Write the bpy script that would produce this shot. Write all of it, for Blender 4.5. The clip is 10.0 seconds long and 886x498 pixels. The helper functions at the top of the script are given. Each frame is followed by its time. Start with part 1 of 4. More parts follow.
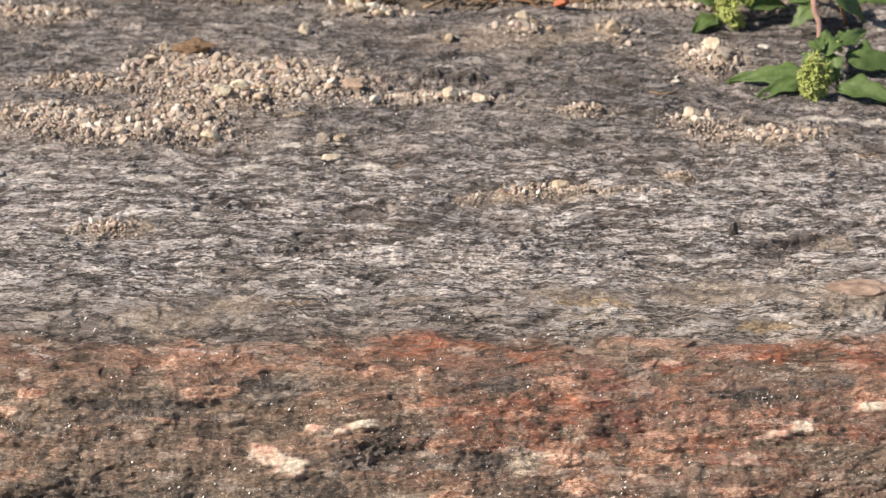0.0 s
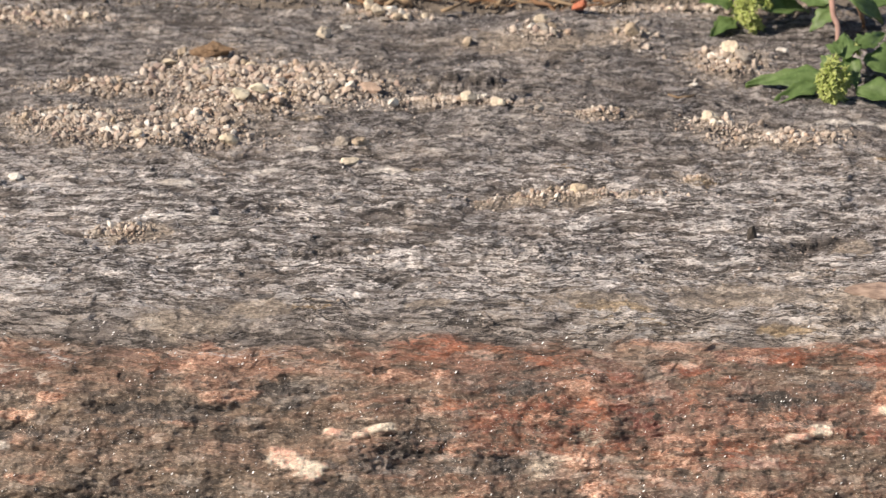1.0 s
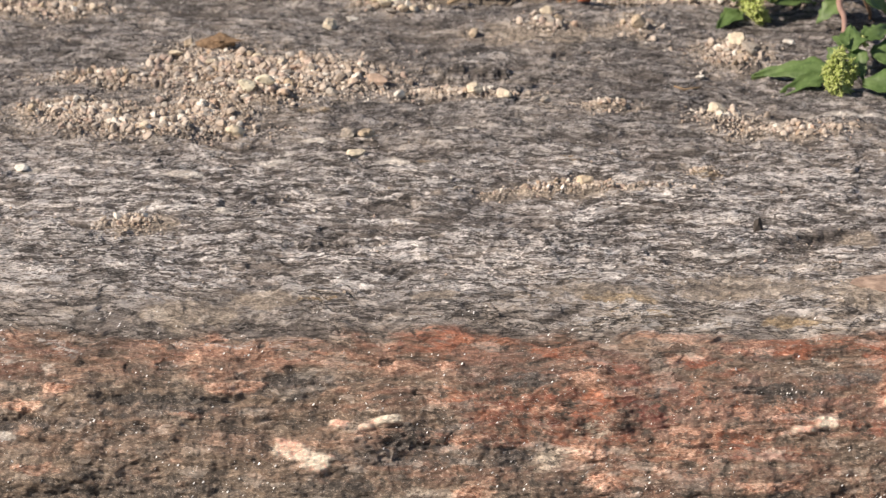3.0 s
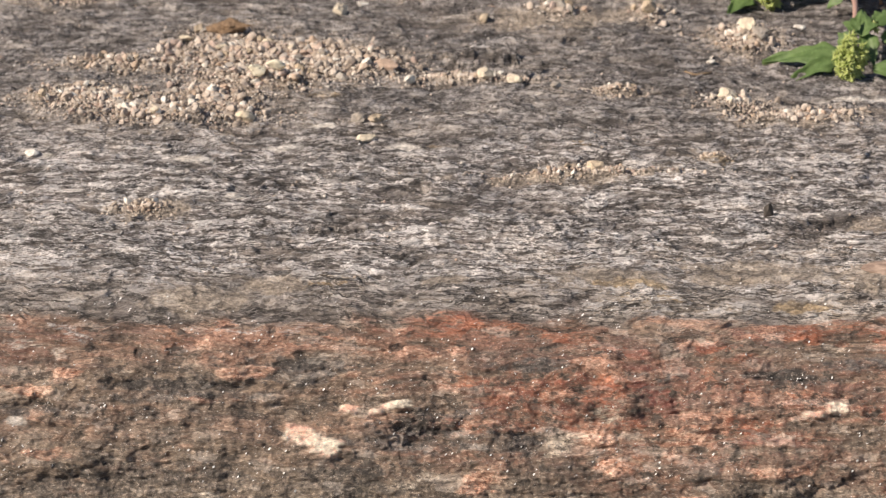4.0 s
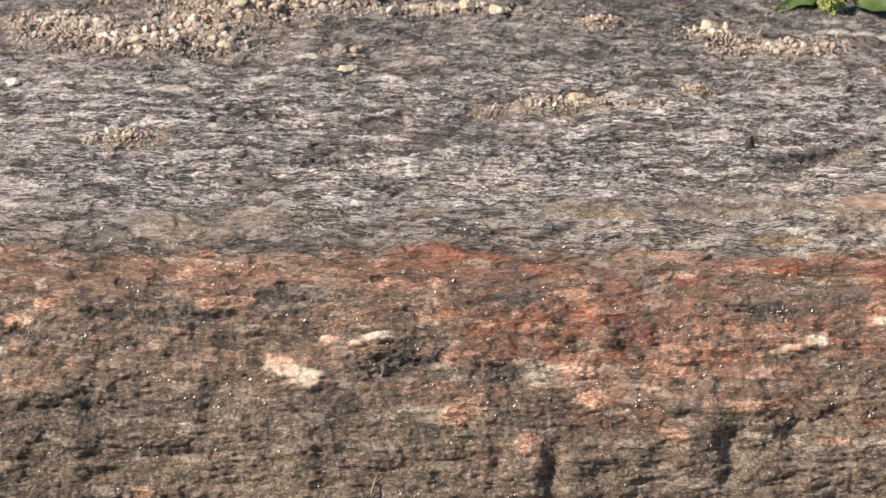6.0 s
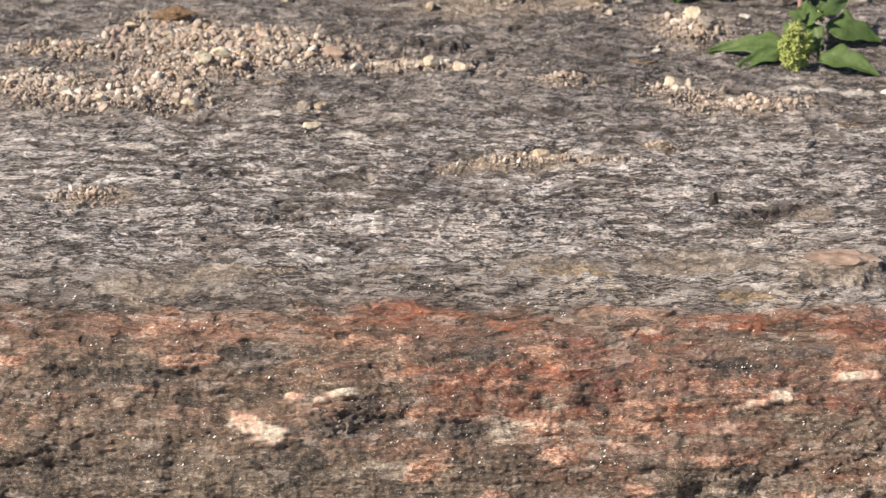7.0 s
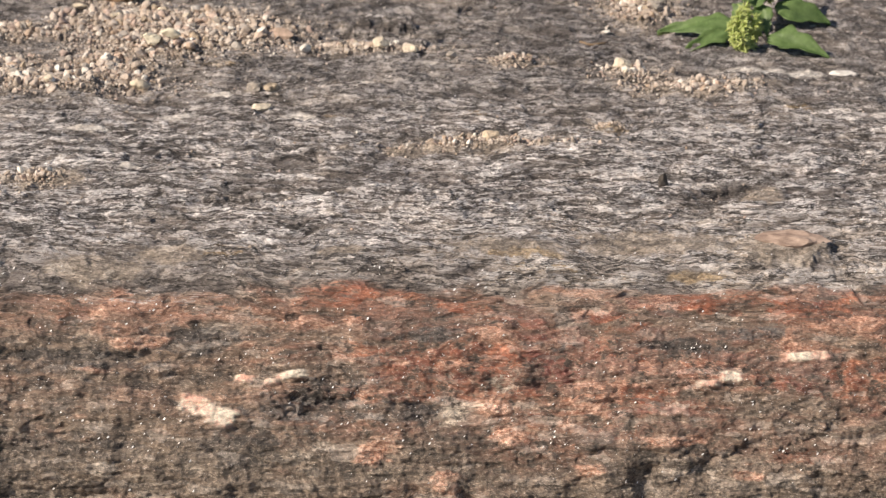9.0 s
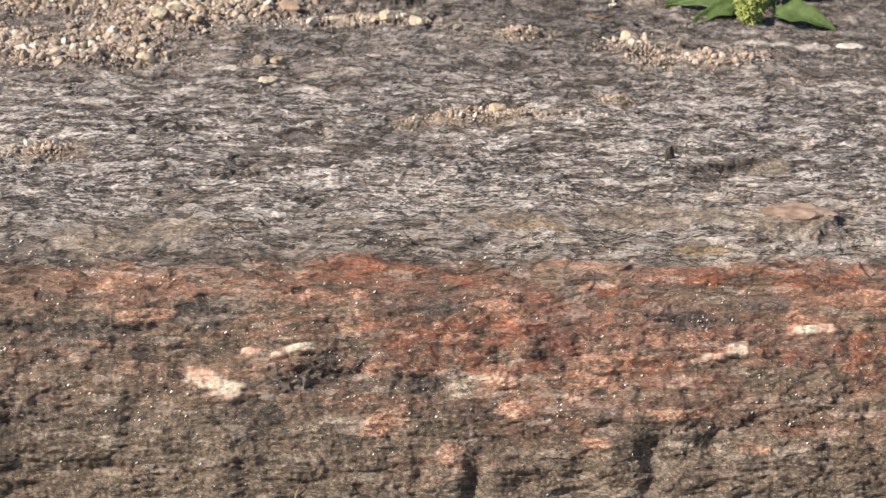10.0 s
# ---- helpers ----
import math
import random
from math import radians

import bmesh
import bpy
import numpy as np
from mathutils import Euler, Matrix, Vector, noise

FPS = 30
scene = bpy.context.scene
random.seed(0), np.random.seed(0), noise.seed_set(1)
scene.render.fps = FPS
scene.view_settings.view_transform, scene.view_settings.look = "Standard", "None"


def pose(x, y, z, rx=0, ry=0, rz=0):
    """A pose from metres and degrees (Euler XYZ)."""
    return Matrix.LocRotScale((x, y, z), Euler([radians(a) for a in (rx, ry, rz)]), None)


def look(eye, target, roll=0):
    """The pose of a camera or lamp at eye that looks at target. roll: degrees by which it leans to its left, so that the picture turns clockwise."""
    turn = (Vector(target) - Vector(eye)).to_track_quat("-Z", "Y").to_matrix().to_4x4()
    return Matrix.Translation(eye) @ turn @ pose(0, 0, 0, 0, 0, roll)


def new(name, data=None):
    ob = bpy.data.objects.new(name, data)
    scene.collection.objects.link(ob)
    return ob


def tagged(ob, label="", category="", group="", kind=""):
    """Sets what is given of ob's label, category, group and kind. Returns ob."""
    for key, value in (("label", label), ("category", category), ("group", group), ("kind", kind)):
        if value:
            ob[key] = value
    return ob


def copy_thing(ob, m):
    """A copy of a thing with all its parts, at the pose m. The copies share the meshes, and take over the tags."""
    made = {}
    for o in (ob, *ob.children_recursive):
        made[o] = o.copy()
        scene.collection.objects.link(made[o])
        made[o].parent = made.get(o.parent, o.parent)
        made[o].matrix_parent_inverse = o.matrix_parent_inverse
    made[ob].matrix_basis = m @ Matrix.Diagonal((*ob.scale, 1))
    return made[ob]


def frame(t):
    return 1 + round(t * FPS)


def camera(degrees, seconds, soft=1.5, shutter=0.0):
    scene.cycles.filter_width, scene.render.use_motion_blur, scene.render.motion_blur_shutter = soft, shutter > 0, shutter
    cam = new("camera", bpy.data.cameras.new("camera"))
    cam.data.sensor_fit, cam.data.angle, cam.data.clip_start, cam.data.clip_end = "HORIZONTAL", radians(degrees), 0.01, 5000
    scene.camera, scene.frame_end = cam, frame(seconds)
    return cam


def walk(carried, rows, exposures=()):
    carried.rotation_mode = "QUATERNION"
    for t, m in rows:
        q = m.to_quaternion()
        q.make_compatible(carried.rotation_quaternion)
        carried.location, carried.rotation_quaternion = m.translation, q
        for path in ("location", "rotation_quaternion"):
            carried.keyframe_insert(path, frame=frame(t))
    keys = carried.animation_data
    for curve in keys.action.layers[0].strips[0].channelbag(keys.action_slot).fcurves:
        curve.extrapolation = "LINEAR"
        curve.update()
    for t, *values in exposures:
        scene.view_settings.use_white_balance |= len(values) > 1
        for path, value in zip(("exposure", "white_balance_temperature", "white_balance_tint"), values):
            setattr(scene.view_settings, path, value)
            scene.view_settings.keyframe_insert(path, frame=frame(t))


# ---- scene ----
cam = camera(20, 10.0, soft=1.2)
EYE = Vector((0.0, -0.795, 0.354))
cam.data.dof.use_dof, cam.data.dof.focus_distance, cam.data.dof.aperture_fstop = True, 0.82, 34.0
# seconds, yaw, pitch and roll in degrees: the camera turns where it stands
TURNS = (
    (0, 0.000, -24.000, 0.345), (0.5, 0.274, -24.096, 0.230), (1, 0.455, -23.921, 0.135), (1.5, 0.514, -23.838, 0.156),
    (2, 0.540, -23.946, 0.113), (2.5, 0.564, -24.124, 0.140), (3.8, 0.775, -24.085, 0.056), (4, 0.862, -24.448, 0.049),
    (4.5, 1.069, -25.846, -0.083), (5, 1.111, -26.826, -0.032), (5.2, 1.042, -26.888, 0.079), (6.3, 0.106, -25.454, 0.546),
    (6.5, -0.073, -25.114, 0.522), (7, -0.500, -24.711, 0.741), (7.5, -0.816, -24.590, 0.841), (8, -1.233, -24.603, 1.010),
    (8.5, -1.583, -24.770, 1.127), (9, -1.767, -25.116, 1.175), (9.5, -1.751, -25.512, 1.168), (10, -1.615, -25.732, 1.113))


def aim(yaw, pitch, roll):
    a, b = radians(yaw), radians(pitch)
    ahead = Vector((-math.sin(a) * math.cos(b), math.cos(a) * math.cos(b), math.sin(b)))
    return look(EYE, EYE + ahead, roll)


walk(cam, [(t, aim(yaw, pitch, roll)) for t, yaw, pitch, roll in TURNS], ((0, 0.16, 6800.0, 12.0), (10, 0.16, 6800.0, 12.0)))

# ---- light ----
SUN_FROM = Vector((-0.86, -0.34, 0.74)).normalized()
world = bpy.data.worlds.new("sky")
scene.world = world
world.use_nodes = True
sky = world.node_tree.nodes.new("ShaderNodeTexSky")
sky.sky_type, sky.sun_disc = "NISHITA", False
sky.sun_elevation = math.asin(SUN_FROM.z)
sky.sun_rotation = math.atan2(SUN_FROM.x, SUN_FROM.y)
world.node_tree.nodes["Background"].inputs[1].default_value = 0.07
world.node_tree.links.new(sky.outputs[0], world.node_tree.nodes["Background"].inputs[0])
sun = new("sun", bpy.data.lights.new("sun", "SUN"))
sun.data.energy, sun.data.angle, sun.data.color = 4.8, radians(0.5), (1.0, 0.90, 0.78)
sun.matrix_world = look(SUN_FROM, (0, 0, 0))


# ---- materials ----
class Nodes:
    """A node material, built link by link."""

    def __init__(self, name):
        self.mat = bpy.data.materials.new(name)
        self.mat.use_nodes = True
        self.tree = self.mat.node_tree
        self.bsdf = self.tree.nodes["Principled BSDF"]
        self.coords = self.node("ShaderNodeTexCoord").outputs["Object"]

    def node(self, kind, **values):
        n = self.tree.nodes.new(kind)
        for key, value in values.items():
            setattr(n, key, value)
        return n

    def put(self, socket, value):
        if isinstance(value, bpy.types.NodeSocket):
            self.tree.links.new(value, socket)
        elif isinstance(value, tuple) and len(value) == 3 and socket.type == "RGBA":
            socket.default_value = (*value, 1)
        else:
            socket.default_value = value

    def noise(self, scale, detail=4.0, rough=0.6, stretch=(1, 1, 1), shift=0.0):
        mapping = self.node("ShaderNodeMapping")
        self.put(mapping.inputs["Vector"], self.coords)
        mapping.inputs["Scale"].default_value = stretch
        mapping.inputs["Location"].default_value = (shift, shift * 0.7, shift * 0.3)
        n = self.node("ShaderNodeTexNoise")
        self.put(n.inputs["Vector"], mapping.outputs[0])
        n.inputs["Scale"].default_value, n.inputs["Detail"].default_value, n.inputs["Roughness"].default_value = scale, detail, rough
        return n.outputs["Fac"]

    def ramp(self, value, low, high, a=0.0, b=1.0):
        n = self.node("ShaderNodeMapRange", clamp=True)
        self.put(n.inputs["Value"], value)
        for key, v in (("From Min", low), ("From Max", high), ("To Min", a), ("To Max", b)):
            n.inputs[key].default_value = v
        return n.outputs[0]

    def math(self, op, a, b):
        n = self.node("ShaderNodeMath", operation=op)
        self.put(n.inputs[0], a)
        self.put(n.inputs[1], b)
        return n.outputs[0]

    def mix(self, fac, a, b, blend="MIX"):
        n = self.node("ShaderNodeMix", data_type="RGBA", blend_type=blend)
        self.put(n.inputs[0], fac)
        self.put(n.inputs[6], a)
        self.put(n.inputs[7], b)
        return n.outputs[2]

    def between(self, fac, a, b):
        n = self.node("ShaderNodeMix", data_type="FLOAT")
        self.put(n.inputs[0], fac)
        self.put(n.inputs[2], a)
        self.put(n.inputs[3], b)
        return n.outputs[0]

    def grey(self, value):
        n = self.node("ShaderNodeCombineColor")
        for k in range(3):
            self.put(n.inputs[k], value)
        return n.outputs[0]

    def attribute(self, name):
        return self.node("ShaderNodeAttribute", attribute_name=name).outputs["Fac"]

    def finish(self, colour, rough=0.8, bump=None, distance=0.0003, strength=0.6, specular=0.5, metal=0.0):
        self.put(self.bsdf.inputs["Base Color"], colour)
        self.put(self.bsdf.inputs["Roughness"], rough)
        self.put(self.bsdf.inputs["Metallic"], metal)
        self.put(self.bsdf.inputs["Specular IOR Level"], specular)
        if bump is not None:
            b = self.node("ShaderNodeBump")
            b.inputs["Distance"].default_value, b.inputs["Strength"].default_value = distance, strength
            self.put(b.inputs["Height"], bump)
            self.put(self.bsdf.inputs["Normal"], b.outputs[0])
        return self.mat


def rock_material():
    n = Nodes("gneiss")
    straight = n.coords
    for scale, amount in ((45, 0.0065), (210, 0.0016)):
        sway = n.node("ShaderNodeTexNoise")
        sway.inputs["Scale"].default_value, sway.inputs["Detail"].default_value = scale, 3
        n.put(sway.inputs["Vector"], straight)
        centred = n.node("ShaderNodeVectorMath", operation="SUBTRACT")
        n.put(centred.inputs[0], sway.outputs["Color"])
        centred.inputs[1].default_value = (0.5, 0.5, 0.5)
        moved = n.node("ShaderNodeVectorMath", operation="MULTIPLY_ADD")
        n.put(moved.inputs[0], centred.outputs[0])
        moved.inputs[1].default_value = (amount, amount, 0.4 * amount)
        n.put(moved.inputs[2], n.coords)
        n.coords = moved.outputs[0]
    streak = n.noise(300, 5, 0.7, (0.12, 0.42, 1))
    flakes = n.noise(820, 5, 0.72, (0.13, 0.42, 1), 23.0)
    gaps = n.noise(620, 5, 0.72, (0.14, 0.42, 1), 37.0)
    # the broken front is grainier, its layers shorter
    front = n.attribute("front")
    loose = n.math("MAXIMUM", front, n.math("MULTIPLY", n.attribute("back_rock"), 0.6))
    streak = n.between(loose, streak, n.noise(250, 5, 0.72, (0.24, 0.45, 0.55), 71.0))
    flakes = n.between(loose, flakes, n.noise(560, 5, 0.74, (0.40, 0.5, 0.6), 73.0))
    gaps = n.between(loose, gaps, n.noise(430, 5, 0.74, (0.38, 0.5, 0.6), 77.0))
    fine = n.noise(1500, 4, 0.75, (0.4, 0.5, 1), 3.0)
    grain = n.noise(2400, 2, 0.6, (0.5, 0.6, 1), 7.0)
    crumbs = n.noise(800, 5, 0.75, (1, 0.6, 0.8), 51.0)
    patch = n.noise(55, 5, 0.65, (0.6, 0.6, 1), 11.0)
    # thin layers seen edge-on: lines where a noise crosses its middle
    fibre_a = n.math("ABSOLUTE", n.math("SUBTRACT", n.noise(230, 5, 0.68, (0.10, 0.42, 1), 61.0), 0.5), 0)
    fibre_b = n.math("ABSOLUTE", n.math("SUBTRACT", n.noise(260, 5, 0.68, (0.10, 0.42, 1), 83.0), 0.5), 0)
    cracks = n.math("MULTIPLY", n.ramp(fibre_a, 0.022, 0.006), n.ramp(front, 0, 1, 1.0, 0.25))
    fibre_c = n.math("ABSOLUTE", n.math("SUBTRACT", n.noise(470, 4, 0.66, (0.10, 0.42, 1), 97.0), 0.5), 0)
    threads = n.math("MAXIMUM", n.ramp(fibre_b, 0.028, 0.012), n.ramp(fibre_c, 0.030, 0.014))
    deep = n.attribute("deep")
    # mineral grains, each with a tone of its own
    place = n.node("ShaderNodeMapping")
    place.inputs["Scale"].default_value = (0.25, 0.5, 1)
    shifted = n.node("ShaderNodeVectorMath", operation="MULTIPLY_ADD")
    wave = n.node("ShaderNodeTexNoise")
    wave.inputs["Scale"].default_value, wave.inputs["Detail"].default_value = 500, 3
    n.put(wave.inputs["Vector"], n.coords)
    n.put(shifted.inputs[0], wave.outputs["Color"])
    shifted.inputs[1].default_value = (0.002, 0.002, 0.002)
    n.put(shifted.inputs[2], n.coords)
    n.put(place.inputs["Vector"], shifted.outputs[0])
    cells = n.node("ShaderNodeTexVoronoi")
    cells.inputs["Scale"].default_value = 480
    n.put(cells.inputs["Vector"], place.outputs[0])
    tone = n.node("ShaderNodeSeparateColor")
    n.put(tone.inputs[0], cells.outputs["Color"])
    tone_a, tone_b = tone.outputs[0], tone.outputs[1]
    big = n.node("ShaderNodeTexVoronoi")
    big.inputs["Scale"].default_value = 170
    n.put(big.inputs["Vector"], place.outputs[0])
    tone_c = n.node("ShaderNodeSeparateColor")
    n.put(tone_c.inputs[0], big.outputs["Color"])
    tone_c = tone_c.outputs[0]
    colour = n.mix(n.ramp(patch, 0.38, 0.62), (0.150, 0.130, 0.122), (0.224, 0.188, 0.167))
    # base colour gets darker towards the back of the slab
    colour = n.mix(n.attribute("back_rock"), colour, n.mix(n.ramp(patch, 0.4, 0.6), (0.092, 0.079, 0.074), (0.148, 0.124, 0.110)))
    colour = n.mix(n.math("MULTIPLY", n.attribute("brown"), 0.8), colour, n.mix(n.ramp(gaps, 0.4, 0.6), (0.205, 0.150, 0.110), (0.345, 0.252, 0.178)))
    colour = n.mix(n.attribute("tan"), colour, n.mix(n.ramp(fine, 0.35, 0.65), (0.285, 0.232, 0.184), (0.49, 0.408, 0.328)))
    rust = n.mix(n.ramp(streak, 0.36, 0.64), (0.245, 0.076, 0.052), (0.56, 0.215, 0.118))
    rust = n.mix(n.ramp(n.noise(70, 4, 0.65, (0.5, 0.7, 0.7), 91.0), 0.50, 0.60, 0, 0.75), rust, (0.235, 0.078, 0.068))
    colour = n.mix(n.math("MULTIPLY", n.attribute("rust"), n.ramp(gaps, 0.40, 0.54, 0.12, 1.0)), colour, rust)
    peach = n.mix(n.ramp(n.math("ADD", n.math("MULTIPLY", fine, 0.5), n.math("MULTIPLY", gaps, 0.5)), 0.40, 0.60), (0.50, 0.19, 0.105), (0.88, 0.62, 0.47))
    colour = n.mix(n.math("MULTIPLY", n.attribute("rust"), n.ramp(n.math("ADD", tone_c, n.math("MULTIPLY", fine, 0.3)), 0.93, 1.0, 0, 0.6)), colour, peach)
    colour = n.mix(n.math("MULTIPLY", n.attribute("rust"), n.ramp(n.math("ADD", tone_c, n.math("MULTIPLY", fine, 0.3)), 0.38, 0.30, 0, 0.6)), colour, (0.20, 0.165, 0.14))
    # dark grey rock together with the gloom of grooves, both as colour
    grey_gloom = n.mix(n.ramp(crumbs, 0.38, 0.62), (0.060, 0.053, 0.050), (0.185, 0.160, 0.148))
    colour = n.mix(n.math("MULTIPLY", n.attribute("grey_gloom"), n.ramp(gaps, 0.62, 0.46, 0.35, 0.95)), colour, grey_gloom)
    # lower front: the grazing light there is matched by a darker brown-grey colour
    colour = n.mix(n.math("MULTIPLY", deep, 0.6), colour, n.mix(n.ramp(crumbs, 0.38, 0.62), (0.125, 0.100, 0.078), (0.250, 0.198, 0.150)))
    colour = n.mix(n.attribute("peach"), colour, peach)
    colour = n.mix(n.attribute("ochre"), colour, n.mix(n.ramp(fine, 0.35, 0.65), (0.36, 0.22, 0.08), (0.58, 0.40, 0.17)))
    # dark: shade of hollows and ledges put into the colour, and darker rock
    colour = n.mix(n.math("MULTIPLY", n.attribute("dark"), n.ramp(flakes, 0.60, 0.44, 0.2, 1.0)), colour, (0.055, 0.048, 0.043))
    pale = n.mix(n.ramp(streak, 0.3, 0.7), (0.54, 0.495, 0.475), (0.86, 0.82, 0.80))
    pale = n.mix(front, pale, n.mix(n.ramp(flakes, 0.38, 0.62), (0.42, 0.33, 0.25), (0.82, 0.70, 0.57)))
    white = n.math("MAXIMUM", n.ramp(flakes, 0.505, 0.55, 0.05, 1.0), n.math("MULTIPLY", threads, 0.95))
    colour = n.mix(n.math("MULTIPLY", n.attribute("pale"), white), colour, pale)
    colour = n.mix(n.ramp(tone_a, 0.86, 0.90, 0, 0.22), colour, (0.62, 0.56, 0.50))
    colour = n.mix(n.ramp(tone_b, 0.14, 0.10, 0, 0.55), colour, (0.075, 0.064, 0.056))
    colour = n.mix(1.0, colour, n.grey(n.ramp(tone_a, 0.0, 1.0, 0.78, 1.22)), "MULTIPLY")
    colour = n.mix(n.ramp(grain, 0.62, 0.70, 0, 0.45), colour, (0.70, 0.65, 0.60))
    colour = n.mix(n.math("MULTIPLY", front, n.ramp(fine, 0.56, 0.68, 0, 0.42)), colour, (0.74, 0.60, 0.48))
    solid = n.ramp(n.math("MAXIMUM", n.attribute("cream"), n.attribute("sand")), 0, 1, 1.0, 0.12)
    # near-black where the bump is low: crevice shade put into the colour
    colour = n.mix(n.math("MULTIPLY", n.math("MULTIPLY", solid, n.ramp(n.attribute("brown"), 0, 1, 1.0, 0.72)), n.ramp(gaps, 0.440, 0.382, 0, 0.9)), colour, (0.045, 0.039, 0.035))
    # cracks drawn as dark lines, with their shadow painted in
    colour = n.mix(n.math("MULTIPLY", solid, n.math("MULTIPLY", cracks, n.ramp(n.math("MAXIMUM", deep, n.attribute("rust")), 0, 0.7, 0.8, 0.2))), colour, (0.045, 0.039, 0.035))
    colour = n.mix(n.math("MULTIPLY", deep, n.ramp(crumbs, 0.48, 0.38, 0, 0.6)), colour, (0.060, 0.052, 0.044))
    colour = n.mix(n.math("MULTIPLY", deep, n.ramp(crumbs, 0.53, 0.62, 0, 0.5)), colour, (0.40, 0.33, 0.25))
    colour = n.mix(n.math("MULTIPLY", n.attribute("quartz"), n.ramp(gaps, 0.38, 0.48, 0.25, 1.0)), colour, n.mix(n.ramp(flakes, 0.4, 0.6), (0.58, 0.52, 0.46), (0.86, 0.81, 0.75)))
    colour = n.mix(n.attribute("cream"), colour, n.mix(n.ramp(n.noise(130, 4, 0.65, shift=15.0), 0.45, 0.58), (0.95, 0.83, 0.67), (0.86, 0.52, 0.40)))
    grains = n.mix(n.attribute("brown"), n.grey(n.ramp(fine, 0.28, 0.72, 0.56, 1.44)), n.grey(n.ramp(fine, 0.30, 0.70, 0.58, 1.46)))
    colour = n.mix(1.0, colour, grains, "MULTIPLY")
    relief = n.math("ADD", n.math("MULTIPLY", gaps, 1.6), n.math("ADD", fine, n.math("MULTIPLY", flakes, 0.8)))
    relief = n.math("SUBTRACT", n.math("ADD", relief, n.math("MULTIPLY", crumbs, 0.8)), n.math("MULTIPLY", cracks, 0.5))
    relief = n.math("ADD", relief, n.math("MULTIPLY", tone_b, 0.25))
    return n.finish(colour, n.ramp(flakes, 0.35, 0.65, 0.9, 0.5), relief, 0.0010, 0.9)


def stone_material(name, a, b, rough=0.75, islands=False):
    n = Nodes(name)
    if islands:
        pick = n.node("ShaderNodeNewGeometry").outputs["Random Per Island"]
    else:
        pick = n.node("ShaderNodeObjectInfo").outputs["Random"]
    fine = n.noise(700, 4, 0.65)
    blot = n.noise(160, 3, 0.6, shift=5.0)
    colour = n.mix(pick, a, b)
    colour = n.mix(n.ramp(blot, 0.45, 0.7, 0, 0.6), colour, (0.36, 0.27, 0.185))
    colour = n.mix(1.0, colour, n.grey(n.ramp(fine, 0.3, 0.7, 0.7, 1.25)), "MULTIPLY")
    return n.finish(colour, rough, n.math("ADD", fine, blot), 0.0004, 0.6)


def gravel_material():
    n = Nodes("mixed_gravel")
    pick = n.node("ShaderNodeNewGeometry").outputs["Random Per Island"]
    r = n.node("ShaderNodeValToRGB")
    r.color_ramp.interpolation = "CONSTANT"
    stops = ((0.0, (0.44, 0.365, 0.30)), (0.18, (0.55, 0.46, 0.385)), (0.36, (0.38, 0.315, 0.26)), (0.48, (0.62, 0.53, 0.45)),
             (0.66, (0.52, 0.40, 0.335)), (0.78, (0.43, 0.38, 0.335)), (0.86, (0.78, 0.72, 0.64)), (0.96, (0.50, 0.375, 0.28)))
    for k, (at, c) in enumerate(stops):
        e = r.color_ramp.elements[k] if k < 2 else r.color_ramp.elements.new(at)
        e.position, e.color = at, (*c, 1)
    n.put(r.inputs[0], pick)
    fine = n.noise(800, 4, 0.65)
    blot = n.noise(220, 3, 0.6, shift=5.0)
    colour = n.mix(n.ramp(blot, 0.5, 0.75, 0, 0.5), r.outputs[0], (0.34, 0.24, 0.15))
    colour = n.mix(1.0, colour, n.grey(n.ramp(fine, 0.3, 0.7, 0.72, 1.25)), "MULTIPLY")
    return n.finish(colour, 0.75, n.math("ADD", fine, blot), 0.0004, 0.6)


def leaf_material(name, dark, light):
    n = Nodes(name)
    blot = n.noise(220, 4, 0.6)
    veins = n.noise(700, 3, 0.6, (1, 0.3, 1), 2.0)
    colour = n.mix(n.ramp(blot, 0.35, 0.65), dark, light)
    colour = n.mix(n.ramp(veins, 0.55, 0.7, 0, 0.35), colour, tuple(1.5 * c for c in light))
    n.finish(colour, 0.5, n.math("ADD", blot, veins), 0.0004, 0.5)
    glow = n.node("ShaderNodeBsdfTranslucent")
    n.put(glow.inputs["Color"], n.mix(1.0, colour, (1.3, 1.5, 0.6), "MULTIPLY"))
    both = n.node("ShaderNodeMixShader")
    both.inputs[0].default_value = 0.3
    n.tree.links.new(n.bsdf.outputs[0], both.inputs[1])
    n.tree.links.new(glow.outputs[0], both.inputs[2])
    n.tree.links.new(both.outputs[0], n.tree.nodes["Material Output"].inputs[0])
    return n.mat


def simple_material(name, a, b, scale=300.0, rough=0.8, stretch=(1, 1, 1), metal=0.0, specular=0.5):
    n = Nodes(name)
    fine = n.noise(scale, 5, 0.65, stretch)
    coarse = n.noise(scale / 6, 3, 0.6, stretch, 4.0)
    colour = n.mix(n.ramp(fine, 0.3, 0.7), a, b)
    colour = n.mix(1.0, colour, n.grey(n.ramp(coarse, 0.3, 0.7, 0.8, 1.2)), "MULTIPLY")
    return n.finish(colour, rough, fine, 0.0004, 0.5, specular, metal)


ROCK = rock_material()
GRAVEL = gravel_material()
CREAM = stone_material("cream_stone", (0.70, 0.60, 0.45), (0.78, 0.69, 0.55))
CHIP = simple_material("pale_chip", (0.74, 0.66, 0.49), (0.86, 0.80, 0.64), 300, 0.7)
TAN = stone_material("tan_stone", (0.44, 0.345, 0.245), (0.54, 0.44, 0.325))
GREY = stone_material("grey_stone", (0.30, 0.27, 0.24), (0.42, 0.38, 0.33))
